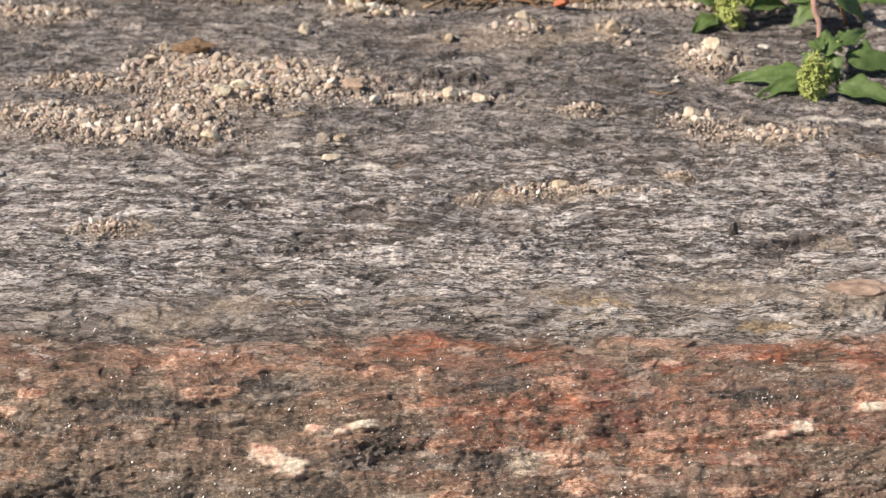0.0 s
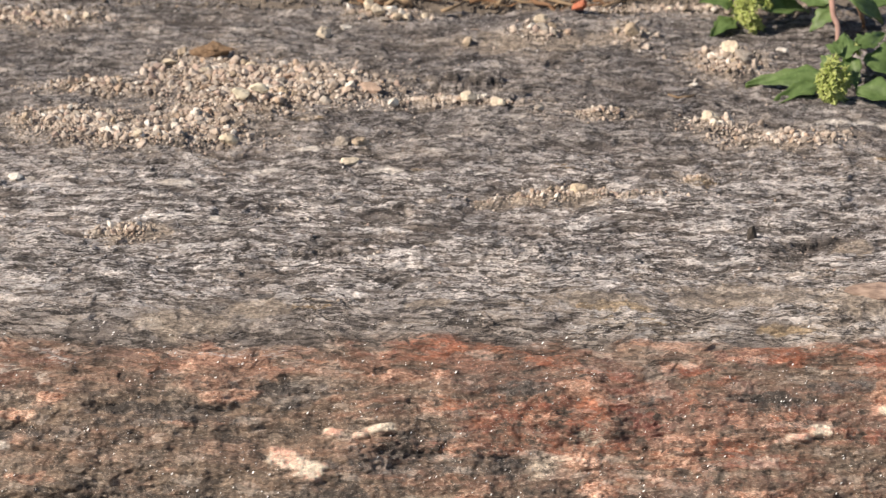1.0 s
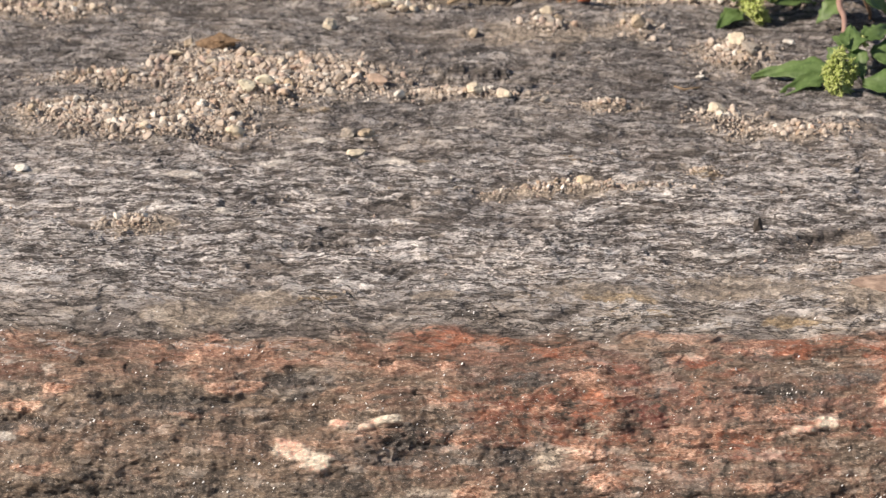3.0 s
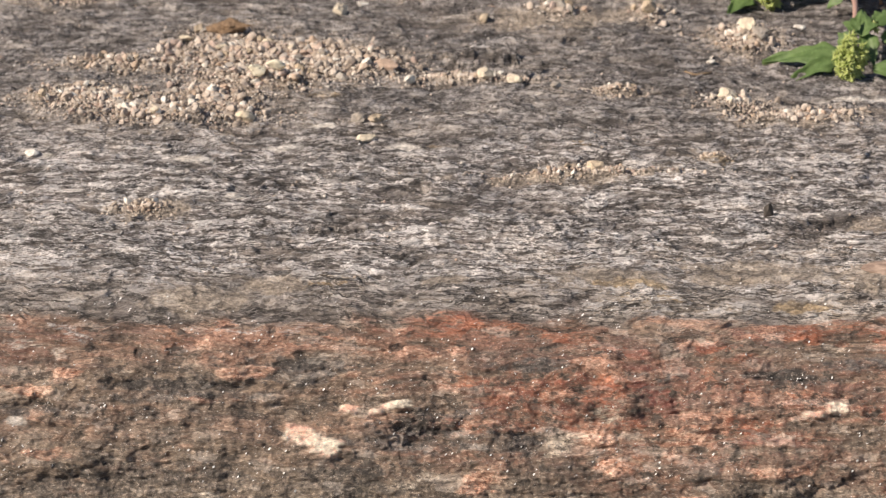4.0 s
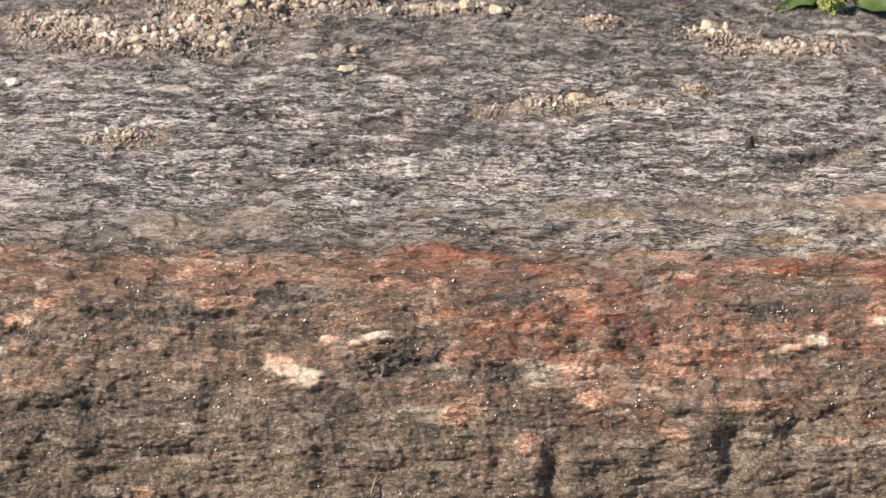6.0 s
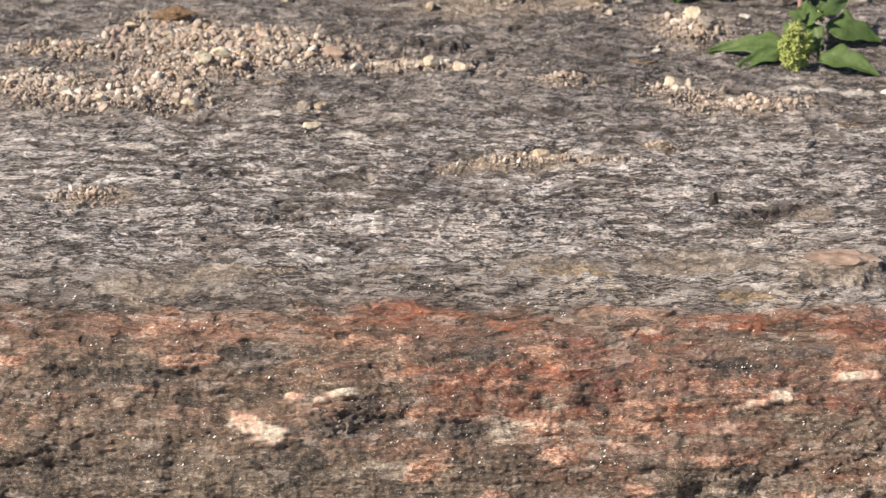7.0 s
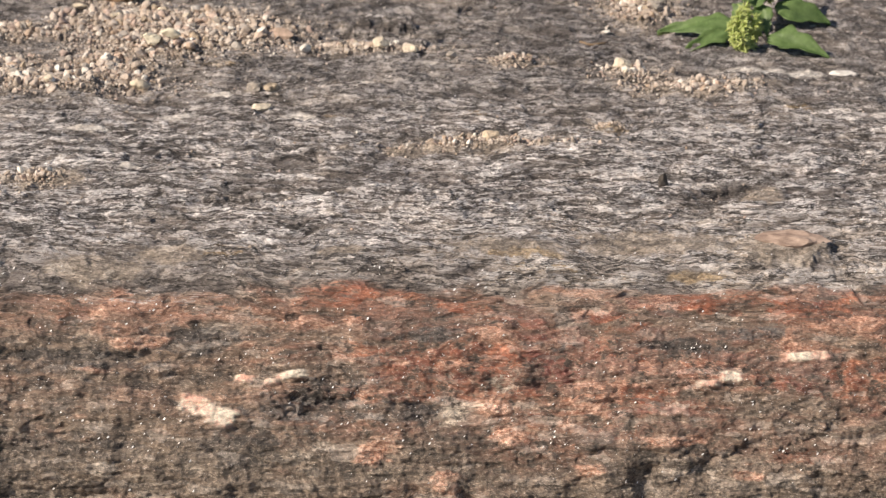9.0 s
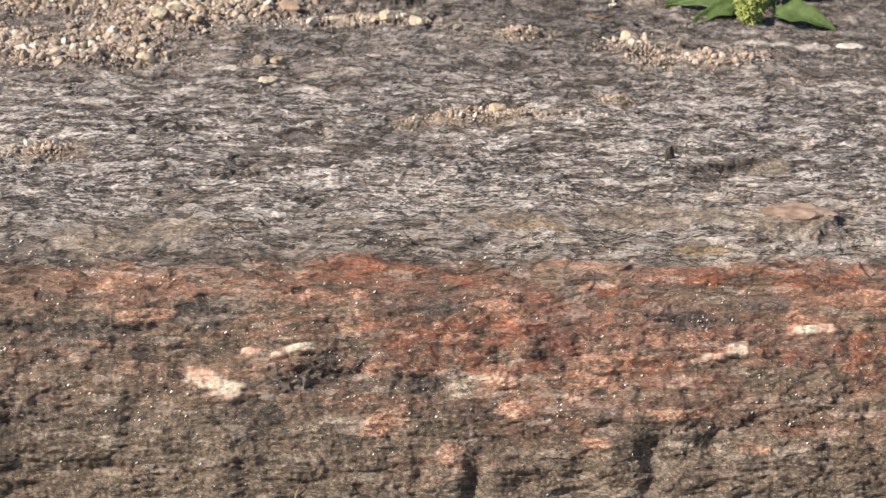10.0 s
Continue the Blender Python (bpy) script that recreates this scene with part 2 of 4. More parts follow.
PINK = stone_material("pinkish_stone", (0.50, 0.36, 0.275), (0.58, 0.45, 0.355))
WHITE = stone_material("white_stone", (0.80, 0.76, 0.68), (0.84, 0.80, 0.74), 0.6)
YELLOW = stone_material("yellow_stone", (0.64, 0.51, 0.36), (0.70, 0.57, 0.42))
BRICK = stone_material("red_clay", (0.50, 0.13, 0.06), (0.54, 0.16, 0.08))
CLOD = simple_material("brown_clod", (0.10, 0.06, 0.035), (0.30, 0.20, 0.12), 500, 0.9)
MICA = simple_material("mica", (0.80, 0.78, 0.75), (0.92, 0.90, 0.88), 400, 0.2, metal=0.0, specular=0.9)
EMBEDDED = simple_material("embedded_stone", (0.16, 0.105, 0.080), (0.56, 0.42, 0.335), 330, 0.75, (0.35, 0.8, 1))
# near-black all over, for the shaded face of the splinter
SHADED_SPLINTER = simple_material("shaded_splinter", (0.045, 0.038, 0.032), (0.11, 0.090, 0.075), 500, 0.8)
SOIL = simple_material("dry_soil", (0.12, 0.100, 0.080), (0.30, 0.250, 0.200), 300, 0.95)
GREEN = leaf_material("leaf_green", (0.115, 0.190, 0.060), (0.195, 0.290, 0.105))
BUD = leaf_material("bud_green", (0.36, 0.43, 0.11), (0.66, 0.69, 0.30))
STEM = simple_material("pinkish_stem", (0.33, 0.19, 0.15), (0.48, 0.31, 0.25), 300, 0.6, (1, 0.2, 1))
GREEN_STEM = simple_material("green_stem", (0.16, 0.26, 0.06), (0.30, 0.38, 0.12), 300, 0.6, (1, 0.2, 1))
STRAW = simple_material("dry_straw", (0.20, 0.13, 0.075), (0.46, 0.34, 0.22), 400, 0.85, (0.2, 1, 1))
BROWN_LEAF = simple_material("brown_leaf", (0.15, 0.080, 0.040), (0.33, 0.19, 0.105), 300, 0.8)


# ---- fields: noise over the slab's width x and its run s, front to back ----
def lattice(ix, iy, seed):
    h = (ix.astype(np.int64) * 374761393 + iy.astype(np.int64) * 668265263 + seed * 1442695041) & 0xFFFFFFFF
    h = ((h ^ (h >> 13)) * 1274126177) & 0xFFFFFFFF
    h = ((h ^ (h >> 16)) * 2246822519) & 0xFFFFFFFF
    return ((h ^ (h >> 15)) & 0xFFFF) * (2 * np.pi / 65536)


def perlin(x, y, seed):
    ix, iy = np.floor(x), np.floor(y)
    fx, fy = x - ix, y - iy
    u, v = fx * fx * fx * (fx * (fx * 6 - 15) + 10), fy * fy * fy * (fy * (fy * 6 - 15) + 10)
    corner = []
    for dx, dy in ((0, 0), (1, 0), (0, 1), (1, 1)):
        a = lattice(ix + dx, iy + dy, seed)
        corner.append(np.cos(a) * (fx - dx) + np.sin(a) * (fy - dy))
    low, high = corner[0] + u * (corner[1] - corner[0]), corner[2] + u * (corner[3] - corner[2])
    return (low + v * (high - low)) * 1.5


def fbm(x, y, seed, octaves=4, gain=0.55):
    total, amp, norm = 0.0, 1.0, 0.0
    for k in range(octaves):
        total = total + amp * perlin(x * 2**k + 17.3 * k, y * 2**k + 5.7 * k, seed + 31 * k)
        norm += amp
        amp *= gain
    return total / norm * 1.6


def step(v, low, high):
    t = np.clip((v - low) / (high - low), 0, 1)
    return t * t * (3 - 2 * t)


# ---- slab ----
EDGE, ROUND, FALL = -0.07, 0.016, 1.7


def slope_height(y):
    return -np.logaddexp(0, (EDGE - y) / ROUND) * ROUND * FALL


Y_LINE = np.linspace(-0.30, 0.34, 6401)
Z_LINE = slope_height(Y_LINE)
S_LINE = np.concatenate([[0], np.cumsum(np.hypot(np.diff(Y_LINE), np.diff(Z_LINE)))])
S_LINE -= np.interp(0.0, Y_LINE, S_LINE)

# patches of mineral and of painted shade, in millimetres: x, s, half width, half run and, for some, a turn in degrees
CREAM_PATCHES = (
    (-56, -96, 6.0, 3.5, -14), (-48, -100, 5.2, 3.4, -12), (-41, -87, 3.3, 1.5, -10), (-26, -86, 5.5, 1.5, 6), (-32, -88.5, 2.6, 1.0),
    (116, -86, 4.0, 2.3), (109, -88.5, 4.2, 1.2), (141, -79, 8.0, 1.6, 4))
PALE_PATCHES = (
    (42, -88, 4.6, 2.8), (27, -98, 7.3, 3.6, 20), (-85, -117, 4.7, 2.6), (-65, -135, 8.1, 1.6, 8), (-136, -59, 5.0, 1.5), (-130, -63, 4.5, 2.2, -10),
    (-135, -69, 3.6, 2.0), (26, -116, 2.2, 1.6), (-78, -59, 8.0, 2.2), (-16, -109, 4.0, 1.7), (-22, -113, 3.3, 1.7), (-150, -66, 9.0, 1.8))
PEACH_PATCHES = (
    (44, -105, 5.2, 5.0), (39, -96, 7.3, 2.8), (2, -110, 7.6, 5.0, 30), (64, -101, 3.8, 2.3), (70, -117, 5.2, 2.1), (69, -95, 5.6, 1.8, -15),
    (24, -121, 5.0, 4.5, 20), (-133, -77, 5.6, 2.6, 10), (-145, -82, 9.0, 2.0, -6), (-74, -75, 11, 2.2, 6), (-88, -66, 3.4, 2.0), (-6, -67, 4.6, 1.9),
    (-138, -103, 7.3, 1.7), (-101, -138, 4.5, 2.2), (-77, -145, 11, 2.5), (98, -107, 11, 2.4, 3), (17, -144, 16, 3.3), (121, -118, 6.0, 1.7))
RUST_PATCHES = (
    (98, -61, 17.5, 2.8), (88, -70, 11, 1.8), (85, -59, 3.0, 2.6), (-83, -56, 4.0, 1.8), (102, -82, 12.7, 2.4), (64, -84, 9.2, 2.8), (36, -79, 16.4, 2.9),
    (72, -65, 11, 2.8), (86, -91, 16, 3.2), (2, -66, 11, 3.2), (40, -65, 13, 4.4), (80, -105, 14.5, 2.4), (150, -64, 22, 4.5), (145, -88, 20, 4.0), (140, -112, 16, 3.0))
# holes, recesses and undersides of ledges, their shade painted as dark colour
SHADE_PATCHES = (
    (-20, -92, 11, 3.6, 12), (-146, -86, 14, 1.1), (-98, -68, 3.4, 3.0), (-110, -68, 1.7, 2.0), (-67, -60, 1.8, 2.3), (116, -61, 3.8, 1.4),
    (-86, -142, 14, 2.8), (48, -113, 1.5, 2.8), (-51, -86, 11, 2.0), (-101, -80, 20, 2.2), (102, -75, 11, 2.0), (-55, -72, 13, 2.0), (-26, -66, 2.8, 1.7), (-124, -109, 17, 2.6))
TOP_SHADE_PATCHES = (
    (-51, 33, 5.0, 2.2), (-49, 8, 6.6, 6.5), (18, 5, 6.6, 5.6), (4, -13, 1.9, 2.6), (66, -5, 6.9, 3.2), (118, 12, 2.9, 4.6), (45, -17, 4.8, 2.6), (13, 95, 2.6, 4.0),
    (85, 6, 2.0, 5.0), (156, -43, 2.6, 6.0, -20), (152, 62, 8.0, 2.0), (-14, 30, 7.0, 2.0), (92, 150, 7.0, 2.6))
QUARTZ_PATCHES = (
    (-75, 78, 7.5, 4.2), (-27, 79, 6.0, 3.4), (-149, -92, 5.0, 1.8), (150, 128, 15, 4.0, -4), (170, 125, 10, 3.5), (-86, 25, 4.2, 2.2), (-165, 69, 6, 2.4),
    (-58, 96, 5.0, 2.6), (20, 128, 5.0, 2.2), (-84, 31, 4.0, 1.6), (-10, 112, 9.0, 2.0), (-104, 58, 9.0, 1.8))
# darker grey rock, and painted gloom in the grooves and recesses
GREY_GLOOM_PATCHES = (
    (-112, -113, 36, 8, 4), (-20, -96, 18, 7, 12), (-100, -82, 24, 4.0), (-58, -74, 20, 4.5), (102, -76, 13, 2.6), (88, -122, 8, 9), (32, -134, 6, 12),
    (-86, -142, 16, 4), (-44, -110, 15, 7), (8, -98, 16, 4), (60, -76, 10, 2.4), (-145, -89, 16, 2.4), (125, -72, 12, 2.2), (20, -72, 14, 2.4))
OCHRE_PATCHES = ((-50, -37, 6.0, 2.2), (107, -48, 11.5, 1.9), (-60, 126, 7, 3), (48, -36, 12, 2.6), (60, -45, 10, 1.8), (87, 68, 6.5, 3.4), (36, 79, 4.4, 3.6), (-15, 80, 5.0, 2.8), (160, 89, 5.4, 3.6))
TAN_PATCHES = (
    (-92, -46, 19, 7.0), (-69, -38, 13, 6.0), (96, -29, 29, 9.0), (107, -48, 12, 2.2), (137, 8, 8.0, 7.5), (-113, 16, 13, 8.0), (42, 50, 30, 5.5),
    (48, -33, 22, 6.0), (36, 222, 38, 14), (110, -118, 34, 8.0), (-110, -95, 14, 2.6), (122, -102, 8.0, 2.6), (139, -33, 15, 12), (-10, -36, 9, 3))
# loose gravel: x, s, half width, half run
HEAPS = (
    (-100, 179, 21, 21), (-64, 167, 30, 18), (-86, 149, 25, 13), (-143, 163, 26, 5.5), (-150, 120, 24, 13), (-122, 107, 32, 9.5), (-103, 121, 15, 16),
    (-6, 146, 27, 4.6), (54, 132, 11, 3.6), (100, 121, 11, 7), (123, 109, 19, 6), (111, 200, 14, 14), (42, 50, 28, 3.4), (87, 68, 6.5, 2.6), (-118, 15, 9.0, 4.6),
    (-187, 248, 24, 9), (-34, 258, 14, 6), (34, 232, 8, 8), (72, 229, 7, 9), (96, 268, 40, 5))
# broken ledges: x and s at both ends, drop
LEDGES = (
    (80, -115, 112, -111, 2.2), (106, -111, 128, -104, 2.6), (-162, -86, -128, -85, 2.0), (-124, -149, -106, -137, 3.5), (124, -108, 178, -92, 1.6),
    (-34, -100, -2, -88, 2.6), (-136, -111, -98, -98, 2.0), (58, -67, 84, -58, 1.0), (92, -117, 112, -119, 1.2), (20, -114, 60, -112, 1.0),
    (-160, -120, -70, -124, 1.2), (-68, 3, -30, 4, 1.6), (2, 1, 36, 2, 1.5), (52, -8, 84, -8, 1.3), (110, 8, 132, 12, 1.6), (16, 150, 32, 166, 1.6),
    (34, 192, 43, 201, 1.6), (-14, 169, 18, 171, 2.4), (-150, 40, -96, 46, 1.0))

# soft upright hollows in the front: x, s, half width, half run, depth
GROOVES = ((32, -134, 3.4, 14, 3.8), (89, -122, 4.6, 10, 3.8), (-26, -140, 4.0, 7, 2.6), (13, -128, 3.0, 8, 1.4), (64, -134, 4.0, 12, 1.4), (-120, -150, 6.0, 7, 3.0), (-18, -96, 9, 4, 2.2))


def patches(x, s, spots, wobble, power=2.0):
    """How far each place lies inside any of the patches, 0 to 1, with ragged rims."""
    out = np.zeros_like(x)
    for px, ps, rx, rs, *turn in spots:
        near = (np.abs(x * 1000 - px) < 2.6 * max(rx, rs)) & (np.abs(s * 1000 - ps) < 2.6 * max(rx, rs))
        dx, ds = x[near] * 1000 - px, s[near] * 1000 - ps
        c, w = (math.cos(radians(turn[0])), math.sin(radians(turn[0]))) if turn else (1.0, 0.0)
        d = (np.abs((dx * c + ds * w) / rx) ** power + np.abs((ds * c - dx * w) / rs) ** power) ** (1 / power) + wobble[near]
        out[near] = np.maximum(out[near], 1 - step(d, 0.7, 1.15))
    return out


def spread(low, high, count, outer, rings):
    """Even steps from low to high, then growing ones to low - outer and high + outer."""
    k = outer * (np.linspace(0, 1, rings + 1)[1:] ** 2.2)
    return np.concatenate([low - k[::-1], np.linspace(low, high, count), high + k])


def build_slab():
    xs = spread(-0.232, 0.232, 1130, 0.5, 26)
    ss = np.concatenate([np.linspace(S_LINE[0], -0.162, 40, endpoint=False), np.linspace(-0.162, -0.05, 270, endpoint=False), np.linspace(-0.05, 0.12, 320, endpoint=False), np.linspace(0.12, 0.31, 250)])
    x, s = np.meshgrid(xs, ss)
    mm = 0.001
    # the layers run flat: on the top they are cut at a low angle and show broader than on the front
    run = np.linspace(-0.6, 0.4, 4001)
    thin = np.cumsum(0.42 + 0.58 * step(-run, 0.045, 0.09)) * 0.00025
    q = np.interp(s, run, thin)
    warp = fbm(x * 26, q * 52, 3, 4)
    t = q + 0.0028 * warp + 0.03 * x * fbm(x * 5, q * 10, 9, 2)
    face = step(-s, 0.048, 0.085)
    wobble = 0.75 * fbm(x * 130, q * 300, 21, 5, 0.65)
    broad = fbm(x * 11, s * 13, 40, 3)
    bands = fbm(x * 13, t * 75, 41, 5, 0.6)
    streak = fbm(x * 22, t * 180, 42, 4, 0.6)
    thread = fbm(x * 44, t * 400, 43, 4, 0.68)
    grit = fbm(x * 260, t * 1000, 44, 2, 0.7)
    chunks = fbm(x * 60, q * 150, 45, 4, 0.6)

    # relief, in millimetres
    height = 2.0 * broad + 0.8 * bands
    for value, count, rise in ((bands + 0.25 * streak, 3.4, 0.60), (streak + 0.45 * thread, 2.8, 0.32), (chunks + 0.5 * thread, 2.4, 0.16)):
        terrace = value * count
        flat = np.floor(terrace)
        height += rise * (1 - 0.45 * face) * (flat + step(terrace - flat, 0.72, 1.0))
    height += (1 - 0.5 * face) * (0.22 * thread + 0.12 * grit - 0.5 * step(-thread - 0.5 * streak, 0.35, 0.9))
    # wavy fibres: sharp crests along the layers, that bunch and part
    bend = t + 0.0016 * fbm(x * 70, q * 90, 81, 3)
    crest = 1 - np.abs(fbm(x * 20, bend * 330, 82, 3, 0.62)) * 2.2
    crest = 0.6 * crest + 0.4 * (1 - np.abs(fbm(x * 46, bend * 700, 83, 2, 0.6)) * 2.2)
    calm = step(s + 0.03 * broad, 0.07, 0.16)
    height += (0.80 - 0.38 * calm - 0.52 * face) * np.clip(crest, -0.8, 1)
    # broken plates on the top, with low uneven edges
    plates = 3.2 * (fbm(x * 26 + 0.4 * warp, s * 20, 86, 4, 0.58) + 0.25 * thread + 0.12 * grit)
    height += step(s, -0.045, 0.0) * (0.42 * (np.floor(plates) + step(plates - np.floor(plates), 0.66, 1.0)) + 0.5 * fbm(x * 48, s * 40, 87, 3))
    lumps = fbm(x * 95, s * 150, 84, 3, 0.6)
    height += face * (1.0 * lumps + 0.4 * fbm(x * 300, s * 420, 85, 2, 0.7) + 2.4 * fbm(x * 26, s * 24, 46, 3) + 0.9 * fbm(x * 62, s * 90, 49, 3) + 0.5 * chunks + 0.25 * fbm(x * 160, s * 260, 47, 3))
    for x0, s0, x1, s1, drop in LEDGES:
        u = (x * 1000 - x0) / (x1 - x0)
        line = s0 + (s1 - s0) * u + 4.2 * fbm(x * 110, s * 60, 48 + int(abs(x0)), 4) + 0.8 * thread
        below = line - s * 1000
        ends = step(u, -0.10, 0.25) * (1 - step(u, 0.75, 1.12))
        height -= drop * (1 - 0.4 * face) * ends * step(below, 0, 1.2) * np.exp(-np.clip(below, 0, None) / 12)
    # undercut that turns the lower front away from the sun
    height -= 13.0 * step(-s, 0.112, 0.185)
    for gx, gs, rx, rs, depth in GROOVES:
        height -= depth * np.exp(-(((x * 1000 - gx + 2.5 * warp) / rx) ** 2) - np.abs((s * 1000 - gs) / rs) ** 3)
    heap = patches(x, s, [(*h, 0) for h in HEAPS], wobble * 1.2)
    lump = patches(x, s, ((139, -32, 15.5, 11.5, -8),), wobble * 0.3)
    hump = patches(x, s, ((2, 174, 14, 8),), wobble * 0.5)
    cream = patches(x, s, CREAM_PATCHES, wobble * 0.3, 4.0)
    peach = patches(x, s, PEACH_PATCHES, wobble * 0.9)
    dark = patches(x, s, SHADE_PATCHES + TOP_SHADE_PATCHES, 0.3 * streak + 0.5 * thread + 0.8 * wobble)
    pale = patches(x, s, PALE_PATCHES, wobble * 0.8)
    tan = patches(x, s, TAN_PATCHES, wobble * 0.65)
    smooth = tan * (1 - face)
    height -= smooth * (0.5 * np.clip(crest, -0.8, 1) + 0.2 * thread)
    quartz = 0.95 * patches(x, s, QUARTZ_PATCHES, wobble * 0.6 + 0.4 * thread)
    grey_gloom = patches(x, s, GREY_GLOOM_PATCHES, wobble * 1.2 + 0.4 * streak)
    ochre = 0.42 * patches(x, s, OCHRE_PATCHES, wobble * 1.6)
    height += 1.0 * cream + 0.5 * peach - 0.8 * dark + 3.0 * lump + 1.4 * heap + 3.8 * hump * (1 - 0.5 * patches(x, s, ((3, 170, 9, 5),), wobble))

    # which mineral shows where, and where shade is put into the colour
    rim = step(-(s * 1000) + 1.5 * warp + 2.5 * streak + 2.5 * thread, 52, 57)
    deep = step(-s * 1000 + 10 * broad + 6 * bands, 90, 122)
    left = step(-x * 1000 + 14 * warp, -10, 50) * step(-s * 1000 + 8 * bands, 66, 86)
    layer = fbm(x * 9, q * 78, 67, 5, 0.62)
    rust = rim * (1 - 0.85 * deep) * (1 - 0.6 * left) * (1 - 0.4 * step(-x, 0.0, 0.06)) * np.clip(0.42 + 0.22 * step(x, 0.0, 0.05) + 1.25 * layer + 0.5 * streak + 0.5 * thread, 0.1, 0.9)
    rust = np.maximum(rust, 0.95 * patches(x, s, RUST_PATCHES, wobble * 1.1 + 0.3 * thread) * rim)
    mottle = fbm(x * 38, q * 90, 63, 4, 0.6)
    rust *= 1 - (0.5 - 0.2 * step(x, 0.0, 0.05)) * step(mottle, 0.15, 0.6)
    blush = fbm(x * 27, q * 62, 64, 4, 0.6)
    rust = np.maximum(rust, 0.5 * deep * step(blush + 0.4 * streak, 0.2, 0.7))
    front = step(s, -0.056, -0.025) * (1 - 0.6 * step(s + 0.03 * broad, 0.05, 0.12))
    # whiter along the crests, much less white towards the back
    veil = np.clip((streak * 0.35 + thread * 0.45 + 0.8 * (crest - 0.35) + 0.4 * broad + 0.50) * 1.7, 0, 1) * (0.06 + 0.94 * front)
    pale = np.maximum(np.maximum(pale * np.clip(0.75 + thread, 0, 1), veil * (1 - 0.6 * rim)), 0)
    # troughs between crests: weathered darker, with their thin shadows painted in
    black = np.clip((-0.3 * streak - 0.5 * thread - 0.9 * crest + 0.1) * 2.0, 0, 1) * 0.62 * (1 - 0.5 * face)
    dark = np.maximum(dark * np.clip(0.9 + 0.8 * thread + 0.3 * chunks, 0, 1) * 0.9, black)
    dust = step(fbm(x * 18, s * 30, 60, 4) + 0.5 * streak, 0.1, 0.8) * 0.28 * (1 - rim)
    near = patches(x, s, [(h[0], h[1], h[2] * 1.4 + 3, h[3] * 1.5 + 3, 0) for h in HEAPS], wobble * 1.6)
    tan = np.clip(np.maximum(np.maximum(tan * 0.75 * np.clip(0.8 + thread, 0, 1), dust), np.maximum(heap, 0.55 * near)), 0, 1)
    tan = np.maximum(tan, 0.55 * rim * (1 - deep) * step(mottle, 0.2, 0.7))
    pale = np.maximum(pale, 0.5 * rim * step(-mottle + 0.9 * thread, 0.5, 1.1))
    tan = np.maximum(tan, 0.3 * deep * step(chunks + 0.5 * broad, -0.1, 0.5))
    peach = np.clip(peach * np.clip(0.95 + 0.8 * thread + 0.3 * streak, 0, 1) + rim * (1 - deep) * step(chunks + 0.6 * streak, 0.45, 0.85) * 0.5, 0, 1)
    dark, pale, tan = dark * (1 - 0.7 * lump), pale * (1 - 0.7 * lump), np.maximum(tan, 0.8 * lump)
    # mask of the darker rock towards the back
    back_rock = step(s + 0.02 * broad + 0.01 * bands, 0.045, 0.13) * np.clip(0.75 + 0.6 * mottle, 0, 1)
    brow = step(s, -0.060, -0.050) * (1 - step(s + 0.01 * broad, -0.030, 0.005)) * (0.45 + 0.55 * step(x, -0.02, 0.06))
    tan = np.maximum(tan, 0.8 * brow * np.clip(0.6 + mottle + 0.5 * thread, 0, 1))
    dark = dark * (1 - 0.8 * brow)
    pale = np.maximum(pale, 0.9 * brow * (1 - rim) * np.clip(0.6 + 0.8 * thread + 0.6 * streak, 0, 1))
    pale = pale * (1 - 0.9 * smooth)
    tan, dark = np.maximum(tan, 0.85 * smooth), dark * (1 - 0.7 * smooth)
    shade = fbm(x * 11, q * 48, 66, 4, 0.6)
    dark = np.maximum(dark, 0.36 * rim * (1 - peach) * step(shade + 0.25 * thread, 0.18, 0.55))
    pale = np.maximum(pale, 0.45 * deep * step(-blush + 0.9 * thread, 0.5, 1.1))
    # pale rim along the hump: its lit top painted on
    pale = np.maximum(pale, 0.8 * hump * step(s * 1000 + 3 * thread, 174, 178))
    dark, pale = dark * (1 - 0.9 * cream) * (1 - heap), pale * (1 - heap)

    y, z = np.interp(s, S_LINE, Y_LINE), np.interp(s, S_LINE, Z_LINE)
    tilt = np.interp(s, S_LINE, np.gradient(Z_LINE, Y_LINE))
    norm = np.sqrt(1 + tilt * tilt)
    y, z = y - tilt / norm * height * mm, z + height / norm * mm
    z -= 0.36 * step(np.abs(x), 0.60, 0.72) + 0.009 * step(s + 0.006 * chunks + 0.008 * broad - 0.022 * step(-x, 0.03, 0.06), 0.264, 0.274) + 0.03 * step(s, 0.297, 0.309)
    rows, cols = x.shape
    points = np.stack([x, y, z], -1)
    i = np.arange(rows * cols, dtype=np.int32).reshape(rows, cols)
    quads = np.stack([i[:-1, :-1], i[:-1, 1:], i[1:, 1:], i[1:, :-1]], -1).reshape(-1, 4)
    me = bpy.data.meshes.new("rock_slab")
    me.vertices.add(rows * cols)
    me.vertices.foreach_set("co", points.astype(np.float32).ravel())
    me.loops.add(quads.size)
    me.loops.foreach_set("vertex_index", quads.ravel())
    me.polygons.add(len(quads))
    me.polygons.foreach_set("loop_start", np.arange(0, quads.size, 4, dtype=np.int32))
    me.polygons.foreach_set("use_smooth", np.ones(len(quads), dtype=bool))
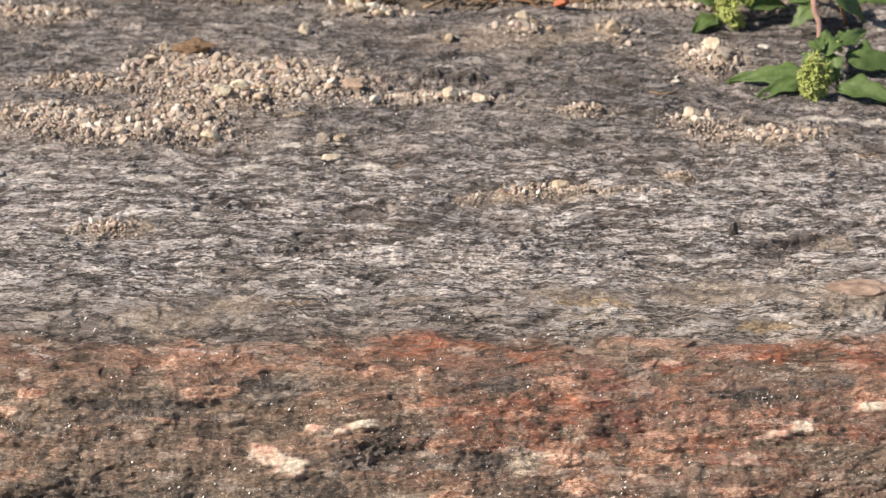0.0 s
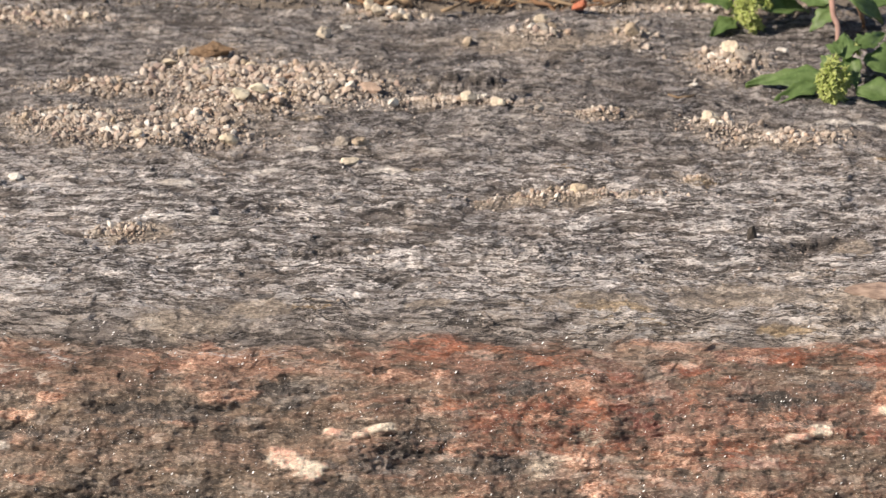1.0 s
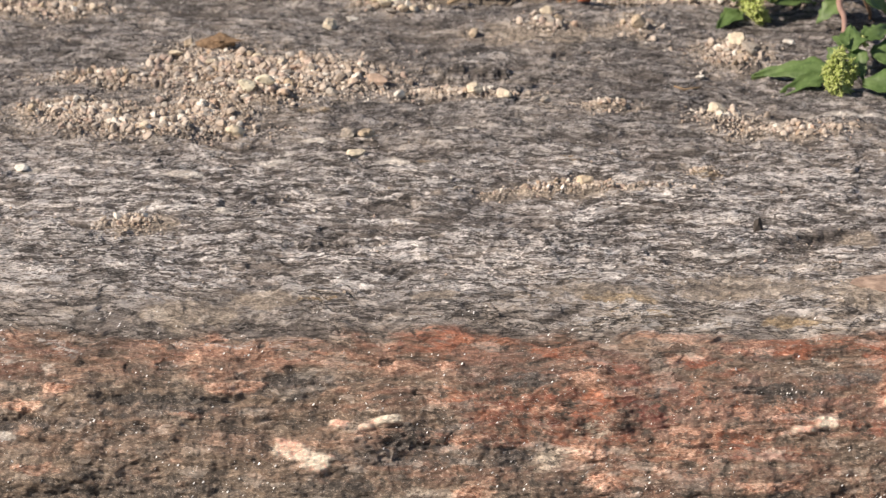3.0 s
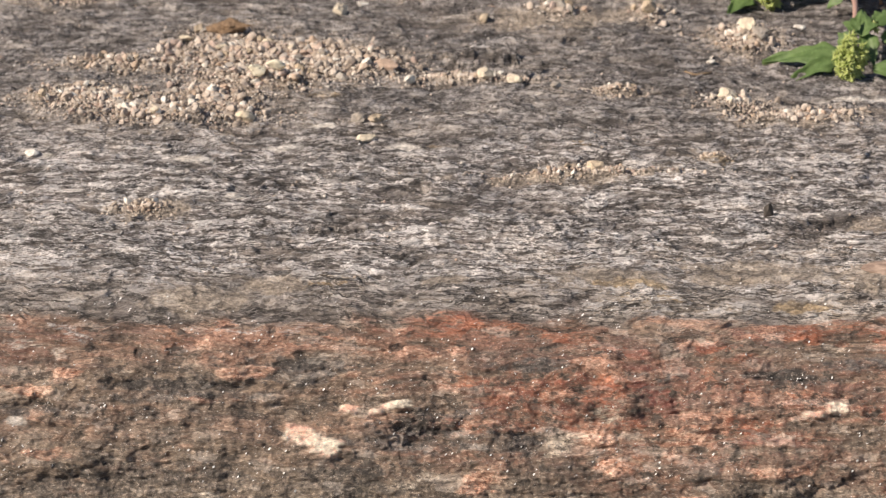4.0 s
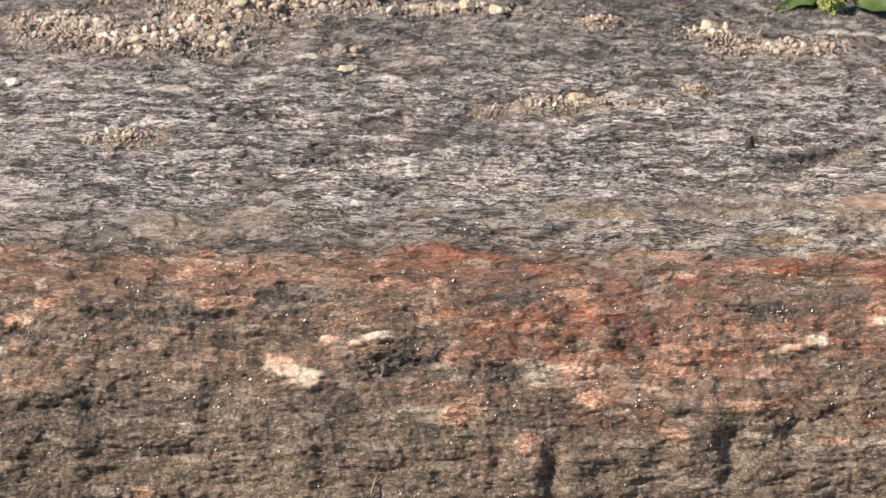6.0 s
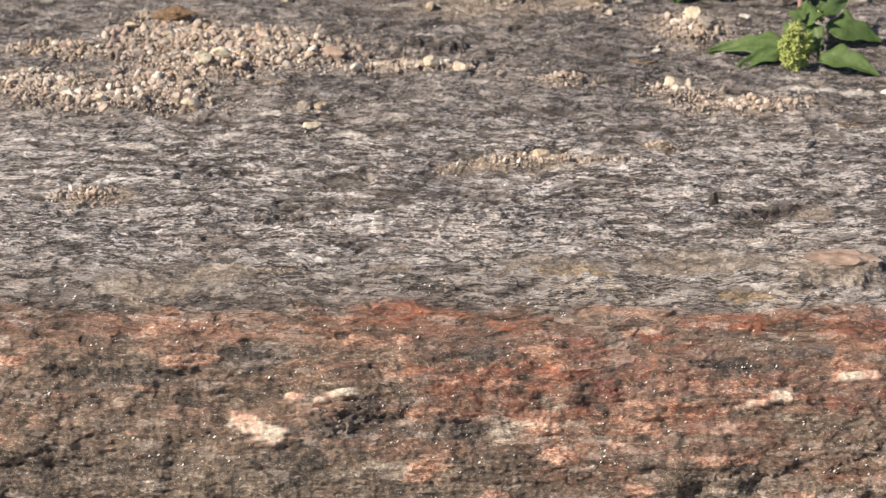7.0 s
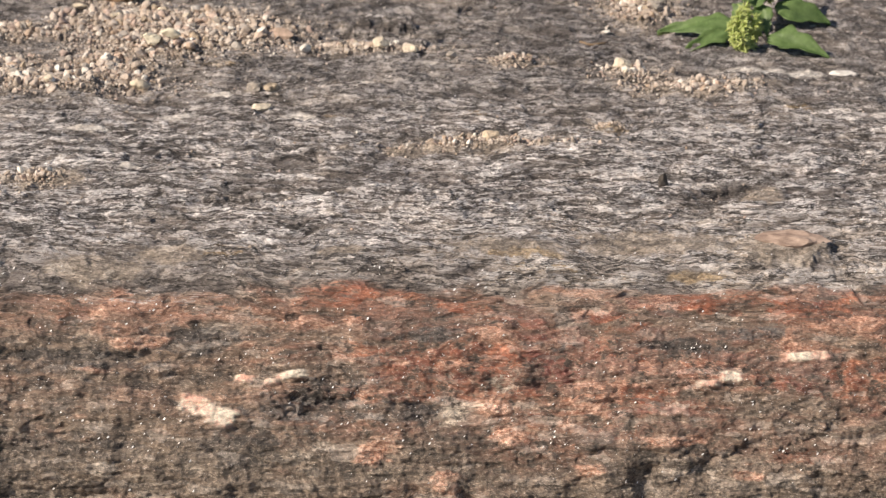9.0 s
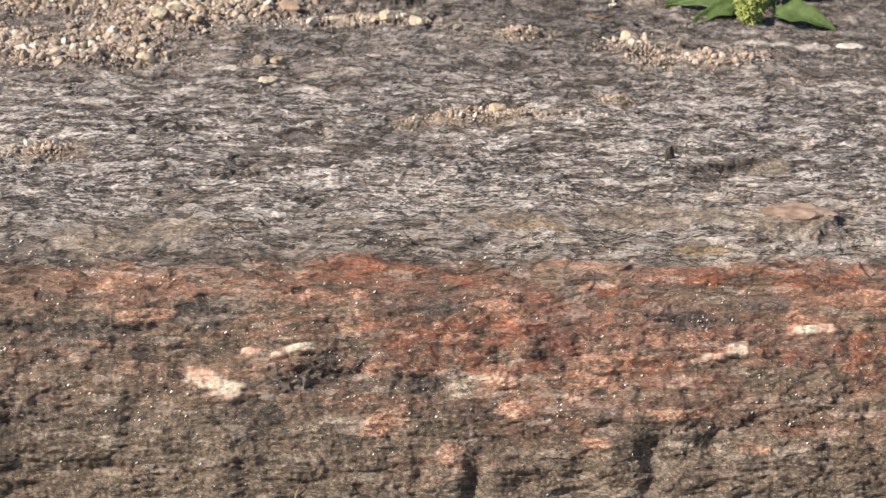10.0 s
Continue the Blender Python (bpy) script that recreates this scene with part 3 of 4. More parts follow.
    for name, field in (("rust", rust), ("peach", peach), ("dark", dark), ("pale", pale), ("tan", tan), ("cream", cream), ("deep", deep), ("ochre", ochre), ("brown", rim), ("sand", np.maximum(np.maximum(heap, 0.6 * near), np.maximum(0.8 * lump, 0.9 * smooth))), ("back_rock", back_rock), ("quartz", quartz), ("grey_gloom", grey_gloom), ("front", face)):
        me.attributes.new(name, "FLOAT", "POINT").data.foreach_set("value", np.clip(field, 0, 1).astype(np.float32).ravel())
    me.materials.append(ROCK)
    me.update(calc_edges=True)
    ob = tagged(new("ground_rock", me), "weathered grey gneiss slab with a rust-red broken front edge", "rock", kind="structure")
    return ob, xs, ss, points


slab, SLAB_X, SLAB_S, SLAB = build_slab()


def on_slab(x, s):
    """The place on the slab at x and s millimetres, and its rough normal."""
    c = int(np.clip(np.searchsorted(SLAB_X, x * 0.001), 3, len(SLAB_X) - 4))
    r = int(np.clip(np.searchsorted(SLAB_S, s * 0.001), 3, len(SLAB_S) - 4))
    a, b = Vector(SLAB[r, c + 3] - SLAB[r, c - 3]), Vector(SLAB[r + 3, c] - SLAB[r - 3, c])
    place = Vector(SLAB[r, c])
    if s > 264:
        place.z = max(place.z, -0.001)
    return place, a.cross(b).normalized()


def build_soil():
    """One sheet of soil: low before the slab, level with it behind, out to the horizon."""
    xs = np.concatenate([-np.geomspace(60, 0.5, 14), np.linspace(-0.45, 0.45, 90), np.geomspace(0.5, 60, 14)])
    ys = np.concatenate([-np.geomspace(60, 0.3, 14), np.linspace(-0.27, 0.23, 12), np.linspace(0.24, 0.40, 110), np.linspace(0.41, 0.60, 14), np.geomspace(0.65, 60, 14)])
    x, y = np.meshgrid(xs, ys)
    z = -0.30 + 0.298 * step(y, 0.245, 0.262) + 0.003 * fbm(x * 14, y * 14, 70, 4) + 0.0016 * fbm(x * 90, y * 90, 71, 3)
    z = np.where(np.hypot(x, y) > 3, z + 0.05 * fbm(x * 0.3, y * 0.3, 72, 3), z)
    i = np.arange(x.size).reshape(x.shape)
    me = bpy.data.meshes.new("ground")
    me.from_pydata(np.stack([x, y, z], -1).reshape(-1, 3).tolist(), [], np.stack([i[:-1, :-1], i[:-1, 1:], i[1:, 1:], i[1:, :-1]], -1).reshape(-1, 4).tolist())
    for p in me.polygons:
        p.use_smooth = True
    me.materials.append(SOIL)
    return tagged(new("ground", me), "dry light brown soil round and behind the slab", "soil", kind="structure")


build_soil()


# ---- helpers for things ----
def part(name, bm, material, parent, label=""):
    me = bpy.data.meshes.new(name)
    bm.to_mesh(me)
    bm.free()
    me.materials.append(material)
    for p in me.polygons:
        p.use_smooth = True
    ob = new(name, me)
    ob.parent = parent
    return tagged(ob, label)


def stone_shape(rng, level, cuts=9, sharp=0.95):
    """Points and triangles of a broken stone: a ball cut back by random planes."""
    bm = bmesh.new()
    bmesh.ops.create_icosphere(bm, subdivisions=level, radius=1)
    dirs = np.array([v.co[:] for v in bm.verts])
    tris = np.array([[v.index for v in f.verts] for f in bm.faces])
    bm.free()
    n = rng.normal(size=(cuts, 3))
    n /= np.linalg.norm(n, axis=1, keepdims=True)
    far = rng.uniform(0.42, 0.78, cuts)
    cut = far / np.clip(dirs @ n.T, 0.05, None)
    r = np.minimum(1.0, cut.min(1))
    r = sharp * r + (1 - sharp) * r.mean() + rng.normal(0, 0.02, len(r))
    pts = dirs * r[:, None] * np.array([1.0, rng.uniform(0.7, 1.0), rng.uniform(0.65, 0.95)])
    return pts, tris


RNG = np.random.default_rng(5)
SMALL = [stone_shape(RNG, 2, 12) for _ in range(12)]
TINY = [stone_shape(RNG, 1, 9) for _ in range(8)]


def scatter(name, material, spots, shapes, label, category, parent=None):
    """Many stones in one mesh: spots of place, size and turn."""
    pts, tris, base = [], [], 0
    for k, (place, size, turn) in enumerate(spots):
        p, f = shapes[k % len(shapes)]
        m = np.array(turn.to_matrix())
        pts.append(p @ m.T * size + np.array(place))
        tris.append(f + base)
        base += len(p)
    pts, tris = np.concatenate(pts), np.concatenate(tris)
    me = bpy.data.meshes.new(name)
    me.from_pydata(pts.tolist(), [], tris.tolist())
    me.materials.append(material)
    ob = new(name, me)
    ob.parent = parent
    return tagged(ob, label, category, kind="stuff")


def any_turn(flat=0.5):
    return Euler((RNG.normal(0, flat), RNG.normal(0, flat), RNG.uniform(0, 6.28)))


def heap_spots(count, low, high, reach, lift):
    """Places in the gravel heaps, the larger heaps getting more, thinning out past their rims."""
    area = np.array([w * h for _, _, w, h in HEAPS])
    out = []
    for k in RNG.choice(len(HEAPS), count, p=area / area.sum()):
        x, s, w, h = HEAPS[k]
        a, r = RNG.uniform(0, 6.283), abs(RNG.normal(0, 0.62)) ** 0.8 * reach
        px, ps = x + w * r * math.cos(a), s + h * r * math.sin(a)
        if abs(px) > 228 or ps > 300:
            continue
        place, _ = on_slab(px, ps)
        size = min(low + (high - low) * RNG.uniform(0, 1) ** 2.2, 0.0003 + 0.00035 * h)
        out.append((place + Vector((0, 0, size * lift)), size, any_turn()))
    return out


scatter("fine_gravel", GRAVEL, heap_spots(26000, 0.0004, 0.0011, 1.2, 0.35), TINY, "fine tan and cream grit lying in hollows of the slab", "gravel")
scatter("gravel", GRAVEL, heap_spots(2300, 0.0011, 0.0030, 1.05, 0.32), SMALL, "pale mixed gravel heaped on the grey slab", "gravel")
stray = []
for _ in range(420):
    place, _ = on_slab(RNG.uniform(-225, 225), RNG.uniform(-40, 295))
    size = RNG.uniform(0.0004, 0.0010)
    stray.append((place + Vector((0, 0, size * 0.3)), size, any_turn()))
scatter("scattered_grit", GRAVEL, stray, TINY, "single pale grains strewn over the grey slab", "grit")


# ---- single stones ----
def stone(name, material, x, s, size, stretch, label, category="pebble", turn=0.0, cuts=9, group="loose pebbles on the slab", sink=0.25, seed=1, crag=0.08):
    rng = np.random.default_rng(seed)
    pts, tris = stone_shape(rng, 3, cuts + 5, 0.95)
    if crag:
        pts = np.array([Vector(p) * (1 + crag * noise.fractal(Vector(p) * 2.2 + Vector((seed, 0, 0)), 0.8, 2.2, 4)) for p in pts])
    pts = pts / np.abs(pts[:, :2]).max()
    pts = pts * np.array(stretch) * size * 0.001
    me = bpy.data.meshes.new(name)
    me.from_pydata(pts.tolist(), [], tris.tolist())
    me.materials.append(material)
    ob = tagged(new(name, me), label, category, group)
    place, _ = on_slab(x, s)
    lift = -pts[:, 2].min() * (1 - sink)
    ob.matrix_world = Matrix.Translation(place + Vector((0, 0, lift))) @ pose(0, 0, 0, 0, 0, turn)
    return ob


stone("stone_chip", CHIP, -88, 142, 4.6, (1.0, 0.75, 0.85), "flat cream stone chip lying at the gravel's edge", "stone chip", 20, 6, sink=-0.9, seed=11)
stone("stone_chip", CHIP, -80, 144, 4.0, (1.25, 0.7, 0.7), "small cream stone chip beside a larger one", "stone chip", 15, 6, sink=-0.9, seed=12)
stone("pebble", WHITE, -27, 141, 2.7, (1, 0.9, 0.95), "round white pebble at the end of the gravel", sink=-0.2, cuts=14, seed=13)
stone("pebble", YELLOW, 42, 51, 4.0, (1, 0.85, 0.75), "rounded yellow pebble in a shallow groove", cuts=16, seed=14)
stone("pebble", GREY, -46, 99, 4.2, (1, 0.9, 0.85), "grey-brown stone lump beside another on bare rock", turn=40, sink=0.4, seed=15, crag=0.3)
stone("pebble", TAN, -39, 100, 3.6, (1, 0.9, 0.9), "brownish stone lump beside another on bare rock", turn=10, sink=0.4, seed=16, crag=0.3)
stone("stone", GREY, -58, 277, 7.2, (1, 0.9, 0.8), "angular grey stone at the back of the slab", "stone", 10, seed=17)
stone("pebble", CREAM, -60, 233, 3.8, (1, 0.9, 0.85), "cream pebble alone on dark rock", turn=60, seed=18)
stone("pebble", WHITE, -51, 244, 2.8, (1, 0.9, 0.8), "small white pebble near the back of the slab", seed=19)
stone("clay_shard", BRICK, 51, 252, 4.2, (1, 0.8, 0.8), "small red fired clay shard on pale gravel", "shard", 30, 6, sink=-0.3, seed=20)
stone("pebble", PINK, 5, 234, 3.0, (1, 0.8, 0.4), "flat pinkish chip on dark rock", seed=21)
stone("pebble", CREAM, 2, 143, 4.2, (1, 0.8, 0.85), "cream pebble in the row beside the gravel", turn=20, seed=22)
stone("pebble", CREAM, 14, 140, 3.2, (1, 0.9, 1.0), "tan pebble at the end of the row", seed=23)
stone("pebble", PINK, -38, 161, 5.2, (1.1, 0.8, 0.65), "pinkish angular stone in the gravel", turn=-15, cuts=6, seed=24)
stone("pebble", WHITE, 136, 218, 3.2, (1, 0.8, 0.5), "flat white pebble near the weed", seed=25)
stone("pebble", GREY, 34, 232, 3.6, (1, 0.9, 0.8), "pale grey pebble among grit", seed=26)
stone("pebble", TAN, 73, 226, 4.0, (1, 0.9, 0.8), "brown pebble on the slab's back", seed=27)
stone("pebble", TAN, -118, 202, 2.8, (0.9, 0.9, 1.1), "tan upright pebble beside the brown clod", cuts=6, seed=28)
stone("pebble", CREAM, -123, 194, 3.0, (1.2, 0.9, 0.8), "cream pebble at the foot of the brown clod", seed=29)
stone("pebble", PINK, -158, 140, 3.3, (1, 0.95, 0.9), "round reddish brown pebble in the gravel", cuts=14, seed=30)
stone("pebble", CREAM, -90, 104, 4.0, (1.0, 0.9, 0.95), "cream stone at the front of the gravel", cuts=7, seed=31)
stone("pebble", WHITE, -166, 69, 3.2, (1.2, 0.8, 0.6), "small white chip on bare rock", seed=32)
stone("pebble", CREAM, -42, 84, 3.8, (1.1, 0.8, 0.75), "flat white stone lying on bare rock", seed=33)
stone("pebble", GREY, 30, 134, 2.6, (1, 0.9, 0.9), "small grey pebble on bare rock", seed=34)
stone("pebble", WHITE, 95, 176, 2.0, (1, 0.8, 0.7), "tiny white pebble on dark rock", seed=35)
stone("pebble", CREAM, 112, 206, 4.2, (1, 0.9, 0.9), "pale stone in the little heap by the weed", seed=36)
stone("pebble", GREY, 117, 201, 4.6, (1, 0.9, 0.9), "grey stone in the little heap by the weed", seed=37)
stone("pebble", CREAM, 97, 122, 4.2, (1, 0.85, 0.8), "cream stone in a band of grit", seed=38)
stone("stone_chip", SHADED_SPLINTER, 102, 13, 3.0, (0.75, 0.5, 1.3), "upright rock splinter on the bare slab, coloured dark as its shaded face", "stone chip", 25, 6, "", seed=41)
stone("embedded_stone", EMBEDDED, 140, -31, 14.0, (1.0, 0.50, 0.34), "pinkish brown streaky stone set in the slab's brow", "stone", -8, 40, "", sink=0.72, seed=54, crag=0.16)
stone("earth_clod", CLOD, -106, 200, 9.5, (1.3, 0.75, 0.55), "dark brown crumbly clod on the gravel heap", "clod", -8, 12, "", seed=39, crag=0.45)
stone("stone_sliver", WHITE, 184, 125, 7.8, (1.1, 0.4, 0.28), "flat white stone sliver lying on bare rock", "stone sliver", -6, 8, "", seed=40)

for k, (x, s, size, material) in enumerate(((-38, 253, 3.8, CREAM), (-31, 255, 3.6, WHITE), (-27, 252, 3.2, WHITE), (-34, 247, 2.8, GREY), (-29, 247, 3.0, YELLOW), (-24, 249, 2.8, CREAM), (-41, 258, 3.4, CREAM), (34, 240, 3.8, CREAM), (30, 233, 2.6, WHITE), (38, 235, 3.0, TAN), (2, 222, 2.6, TAN))):
    stone("pebble", material, x, s, size, (1, 0.9, 0.9), "pale angular pebble in a small cluster near the slab's back", turn=50 * k, sink=0.0, seed=100 + k)

KINDS = ((CREAM, "cream quartz pebble lying in the gravel"), (TAN, "tan pebble lying in the gravel"), (GREY, "grey pebble lying in the gravel"),
         (PINK, "pinkish pebble lying in the gravel"), (WHITE, "white quartz pebble lying in the gravel"), (GREY, "grey pebble lying in the gravel"))
made = []
for k in range(18):
    material, label = KINDS[k % len(KINDS)]
    made.append(stone("pebble", material, HEAPS[k % 5][0], HEAPS[k % 5][1], 2.6, (1, 0.9, 0.85), label, turn=40 * k, cuts=7 + k % 4, seed=60 + k))
for place, size, turn in heap_spots(130, 0.0022, 0.0036, 0.95, 0.45):
    ob = copy_thing(made[RNG.integers(len(made))], Matrix.Translation(place) @ turn.to_matrix().to_4x4())
    ob.scale = (size / 0.0028,) * 3


soil_bits = []
for _ in range(2600):
    x, s = RNG.uniform(-228, 228), RNG.uniform(262, 302)
    place, _ = on_slab(x, min(s, 300))
    size = 0.0004 + 0.0014 * RNG.uniform() ** 3
    soil_bits.append((place + Vector((0, 0, size * 0.2)), size, any_turn()))
scatter("soil_crumbs", SOIL, soil_bits, TINY, "small brown crumbs of dry soil behind the slab", "soil crumbs")


# ---- mica flakes ----
def mica():
    pts, faces = [], []
    for _ in range(4600):
        x = RNG.uniform(-225, 225)
        s = RNG.uniform(-150, -45) if RNG.uniform() < 0.62 else RNG.uniform(-45, 290)
        if noise.noise(Vector((x * 0.035, s * 0.06, 3.0))) < 0.02 and RNG.uniform() < 0.8:
            continue
        if s < -112 and RNG.uniform() < 0.65:
            continue
        place, up = on_slab(x, s)
        size = 0.00018 + 0.00044 * RNG.uniform() ** 2.4
        axis = (up + Vector(RNG.normal(0, 0.30, 3))).normalized()
        side = axis.orthogonal().normalized()
        other = axis.cross(side)
        base, sides = len(pts), 5
        for layer in (0.0, 0.00018):
            for k in range(sides):
                a = 6.283 * k / sides
                pts.append(place + side * size * math.cos(a) + other * size * 0.55 * math.sin(a) + axis * (layer - 0.00002))
        faces.append([base + sides + k for k in range(sides)])
        for k in range(sides):
            faces.append([base + k, base + (k + 1) % sides, base + sides + (k + 1) % sides, base + sides + k])
    me = bpy.data.meshes.new("mica_flake")
    me.from_pydata(pts, [], faces)
    me.materials.append(MICA)
    ob = new("mica_flakes", me)
    ob.parent = slab
    return tagged(ob, "glinting silvery mica flakes", kind="stuff")


mica()


# ---- weeds ----
def tube(points, radii, sides=8):
    bm = bmesh.new()
    rings = []
    for k, p in enumerate(points):
        p = Vector(p)
        ahead = (Vector(points[min(k + 1, len(points) - 1)]) - Vector(points[max(k - 1, 0)])).normalized()
        side = ahead.cross(Vector((0.13, 0.21, 1))).normalized()
        up = side.cross(ahead)
        rings.append([bm.verts.new(p + radii[k] * (side * math.cos(a) + up * math.sin(a))) for a in (6.2832 * i / sides for i in range(sides))])
    for a, b in zip(rings, rings[1:]):
        for i in range(sides):
            bm.faces.new((a[i], a[(i + 1) % sides], b[(i + 1) % sides], b[i]))
    bm.faces.new(rings[0][::-1])
    bm.faces.new(rings[-1])
    return bm


def blade(base, tip, width, up, sag, teeth, seed, fold=0.25):
    """A toothed leaf from base to tip, folded along its midrib and sagging towards the tip."""
    rng = np.random.default_rng(seed)
    base, tip = Vector(base), Vector(tip)
    ahead = (tip - base).normalized()
    side = ahead.cross(Vector(up)).normalized()
    lift = side.cross(ahead).normalized()
    length = (tip - base).length
    bm = bmesh.new()
    rows, cols = 26, 8
    grid = []
    for r in range(rows + 1):
        u = r / rows
        outline = math.sin(math.pi * min(1, u * 0.93 + 0.05) ** 0.72) ** 0.95 * (0.86 + 0.3 * math.exp(-((u - 0.3) / 0.1) ** 2))
        row = []
        for c in range(cols + 1):
            v = 2 * c / cols - 1
            tooth = 1 + 0.34 * (abs(((u * teeth * (1.1 if v > 0 else 0.9) + 0.3 * (v > 0) + 0.17 * seed) % 1) - 0.5) * 2 - 0.5) * max(0, abs(v) - 0.6) / 0.4
            w = width * 0.5 * outline * tooth * (1 if 0 < r < rows else 0.06)
            bend = length * sag * (u - u * u * 1.6) + fold * abs(v) * w - 0.06 * w * math.cos(9 * v)
            bend += 0.03 * length * math.sin(5 * u + 3 * v + seed)
            row.append(bm.verts.new(base + ahead * (u * length) + side * (v * w) + lift * bend))
        grid.append(row)
    for a, b in zip(grid, grid[1:]):
        for c in range(cols):
            bm.faces.new((a[c], a[c + 1], b[c + 1], b[c]))
    bm.normal_update()
    bmesh.ops.solidify(bm, geom=bm.faces[:], thickness=0.00025)
    return bm


def flower_head(centre, radius, tall, lean, count, seed):
    """Many small green buds in loose drooping lobes, with fine pointed tips."""
    rng = np.random.default_rng(seed)
    lobes = [np.array((rng.uniform(-0.55, 0.55), rng.uniform(-0.5, 0.5), z)) for z in np.linspace(-0.85, 0.65, 7)]
    size_of = [rng.uniform(0.30, 0.55) for _ in lobes]
    pts, tris, base = [], [], 0
    ball, faces = stone_shape(rng, 1, 1, 0.2)
    for _ in range(count):
        k = rng.integers(len(lobes))
        d = rng.normal(size=3)
        d /= np.linalg.norm(d)
        p = lobes[k] + d * size_of[k] * rng.uniform(0.6, 1.0)
        place = Vector(centre) + Vector((p[0] * radius, p[1] * radius, p[2] * tall)) + Vector(lean) * (-p[2])
        out = (Vector(d) + Vector(rng.normal(0, 0.4, 3)) + Vector((0, 0, -0.15))).normalized()
        size = rng.uniform(0.00045, 0.0011)
        turn = np.array(out.to_track_quat("Z", "Y").to_matrix())
        shape = ball * np.array((size * 0.55, size * 0.55, size * rng.uniform(1.2, 3.4)))
        shape[:, :2] *= np.clip(1.1 - shape[:, 2:] / (size * 3), 0.2, 1.4)
        pts.append(shape @ turn.T + np.array(place))
        tris.append(faces + base)
        base += len(ball)
    me = bpy.data.meshes.new("buds")
    me.from_pydata(np.concatenate(pts).tolist(), [], np.concatenate(tris).tolist())
    bm = bmesh.new()
    bm.from_mesh(me)
    bpy.data.meshes.remove(me)
    return bm


def spot(x, s, up=0.0):
    place, _ = on_slab(x, s)
    return place + Vector((0, 0, up * 0.001))


def weed(name, label, root, stems, heads, leaves):
    """root: x, s; stems: lists of (x, s, up); heads: (x, s, up, radius, tall, count); leaves: base, tip, width, sag, teeth."""
    plant = new(name)
    plant.location = spot(*root)
    tagged(plant, label, "weed")
    shift = Matrix.Translation(-plant.location)
    for line, thick, material in stems:
        pts = [spot(*p) for p in line]
        n = 18
        run = []
        for k in range(n + 1):
            f = k / n * (len(pts) - 1)
            i = min(int(f), len(pts) - 2)
            u = f - i
            p0, p1, p2, p3 = pts[max(i - 1, 0)], pts[i], pts[i + 1], pts[min(i + 2, len(pts) - 1)]
            run.append(0.5 * (2 * p1 + (p2 - p0) * u + (2 * p0 - 5 * p1 + 4 * p2 - p3) * u * u + (3 * p1 - p0 - 3 * p2 + p3) * u**3))
        bm = tube(run, [thick * 0.001 * (1 - 0.35 * k / n) for k in range(n + 1)])
        bmesh.ops.transform(bm, matrix=shift, verts=bm.verts)
        part("stem", bm, material, plant)
    for k, (x, s, up, radius, tall, count) in enumerate(heads):
        bm = flower_head(spot(x, s, up), radius * 0.001, tall * 0.001, (0, -0.002, 0), count, 5 + k)
        bmesh.ops.transform(bm, matrix=shift, verts=bm.verts)
        part("flower_head", bm, BUD, plant, "yellow-green head of tiny buds")
    for k, (base, tip, width, sag, teeth, material) in enumerate(leaves):
        bm = blade(spot(*base), spot(*tip), width * 0.001, (0, -0.45, 1), sag, teeth, k)
        bmesh.ops.transform(bm, matrix=shift, verts=bm.verts)
        part("leaf", bm, material, plant)
    return plant


weed("weed", "low green weed with lobed leaves and a bud head", (162, 278),
     (([(162, 278, 2), (160, 250, 16), (158, 226, 15), (156, 200, 14), (152, 172, 12)], 1.6, STEM),
      ([(155, 186, 13), (160, 180, 13), (166, 184, 13)], 0.7, GREEN_STEM)),
     ((147, 150, 7, 5.8, 8.0, 560), (152, 158, 9, 4.6, 6.6, 420), (161, 176, 13, 1.6, 1.6, 40)),
     (((148, 164, 8), (115, 170, 3), 12, 0.10, 3, GREEN),
      ((146, 162, 6), (122, 151, 0.6), 8, 0.16, 3, GREEN),
      ((157, 174, 11), (159, 160, 4), 8, 0.10, 4, GREEN),
      ((150, 169, 13), (145, 170, 5), 6, 0.25, 3, GREEN),
      ((155, 170, 12), (157, 186, 18), 10, 0.10, 3, GREEN),
      ((154, 172, 13), (148, 176, 15), 7, 0.10, 3, GREEN),
      ((161, 178, 12), (175, 194, 14), 9, 0.12, 6, GREEN),
      ((164, 177, 8), (188, 175, 3), 15, 0.16, 3, GREEN),
      ((158, 154, 5), (182, 141, 2), 12, 0.20, 3, GREEN)))
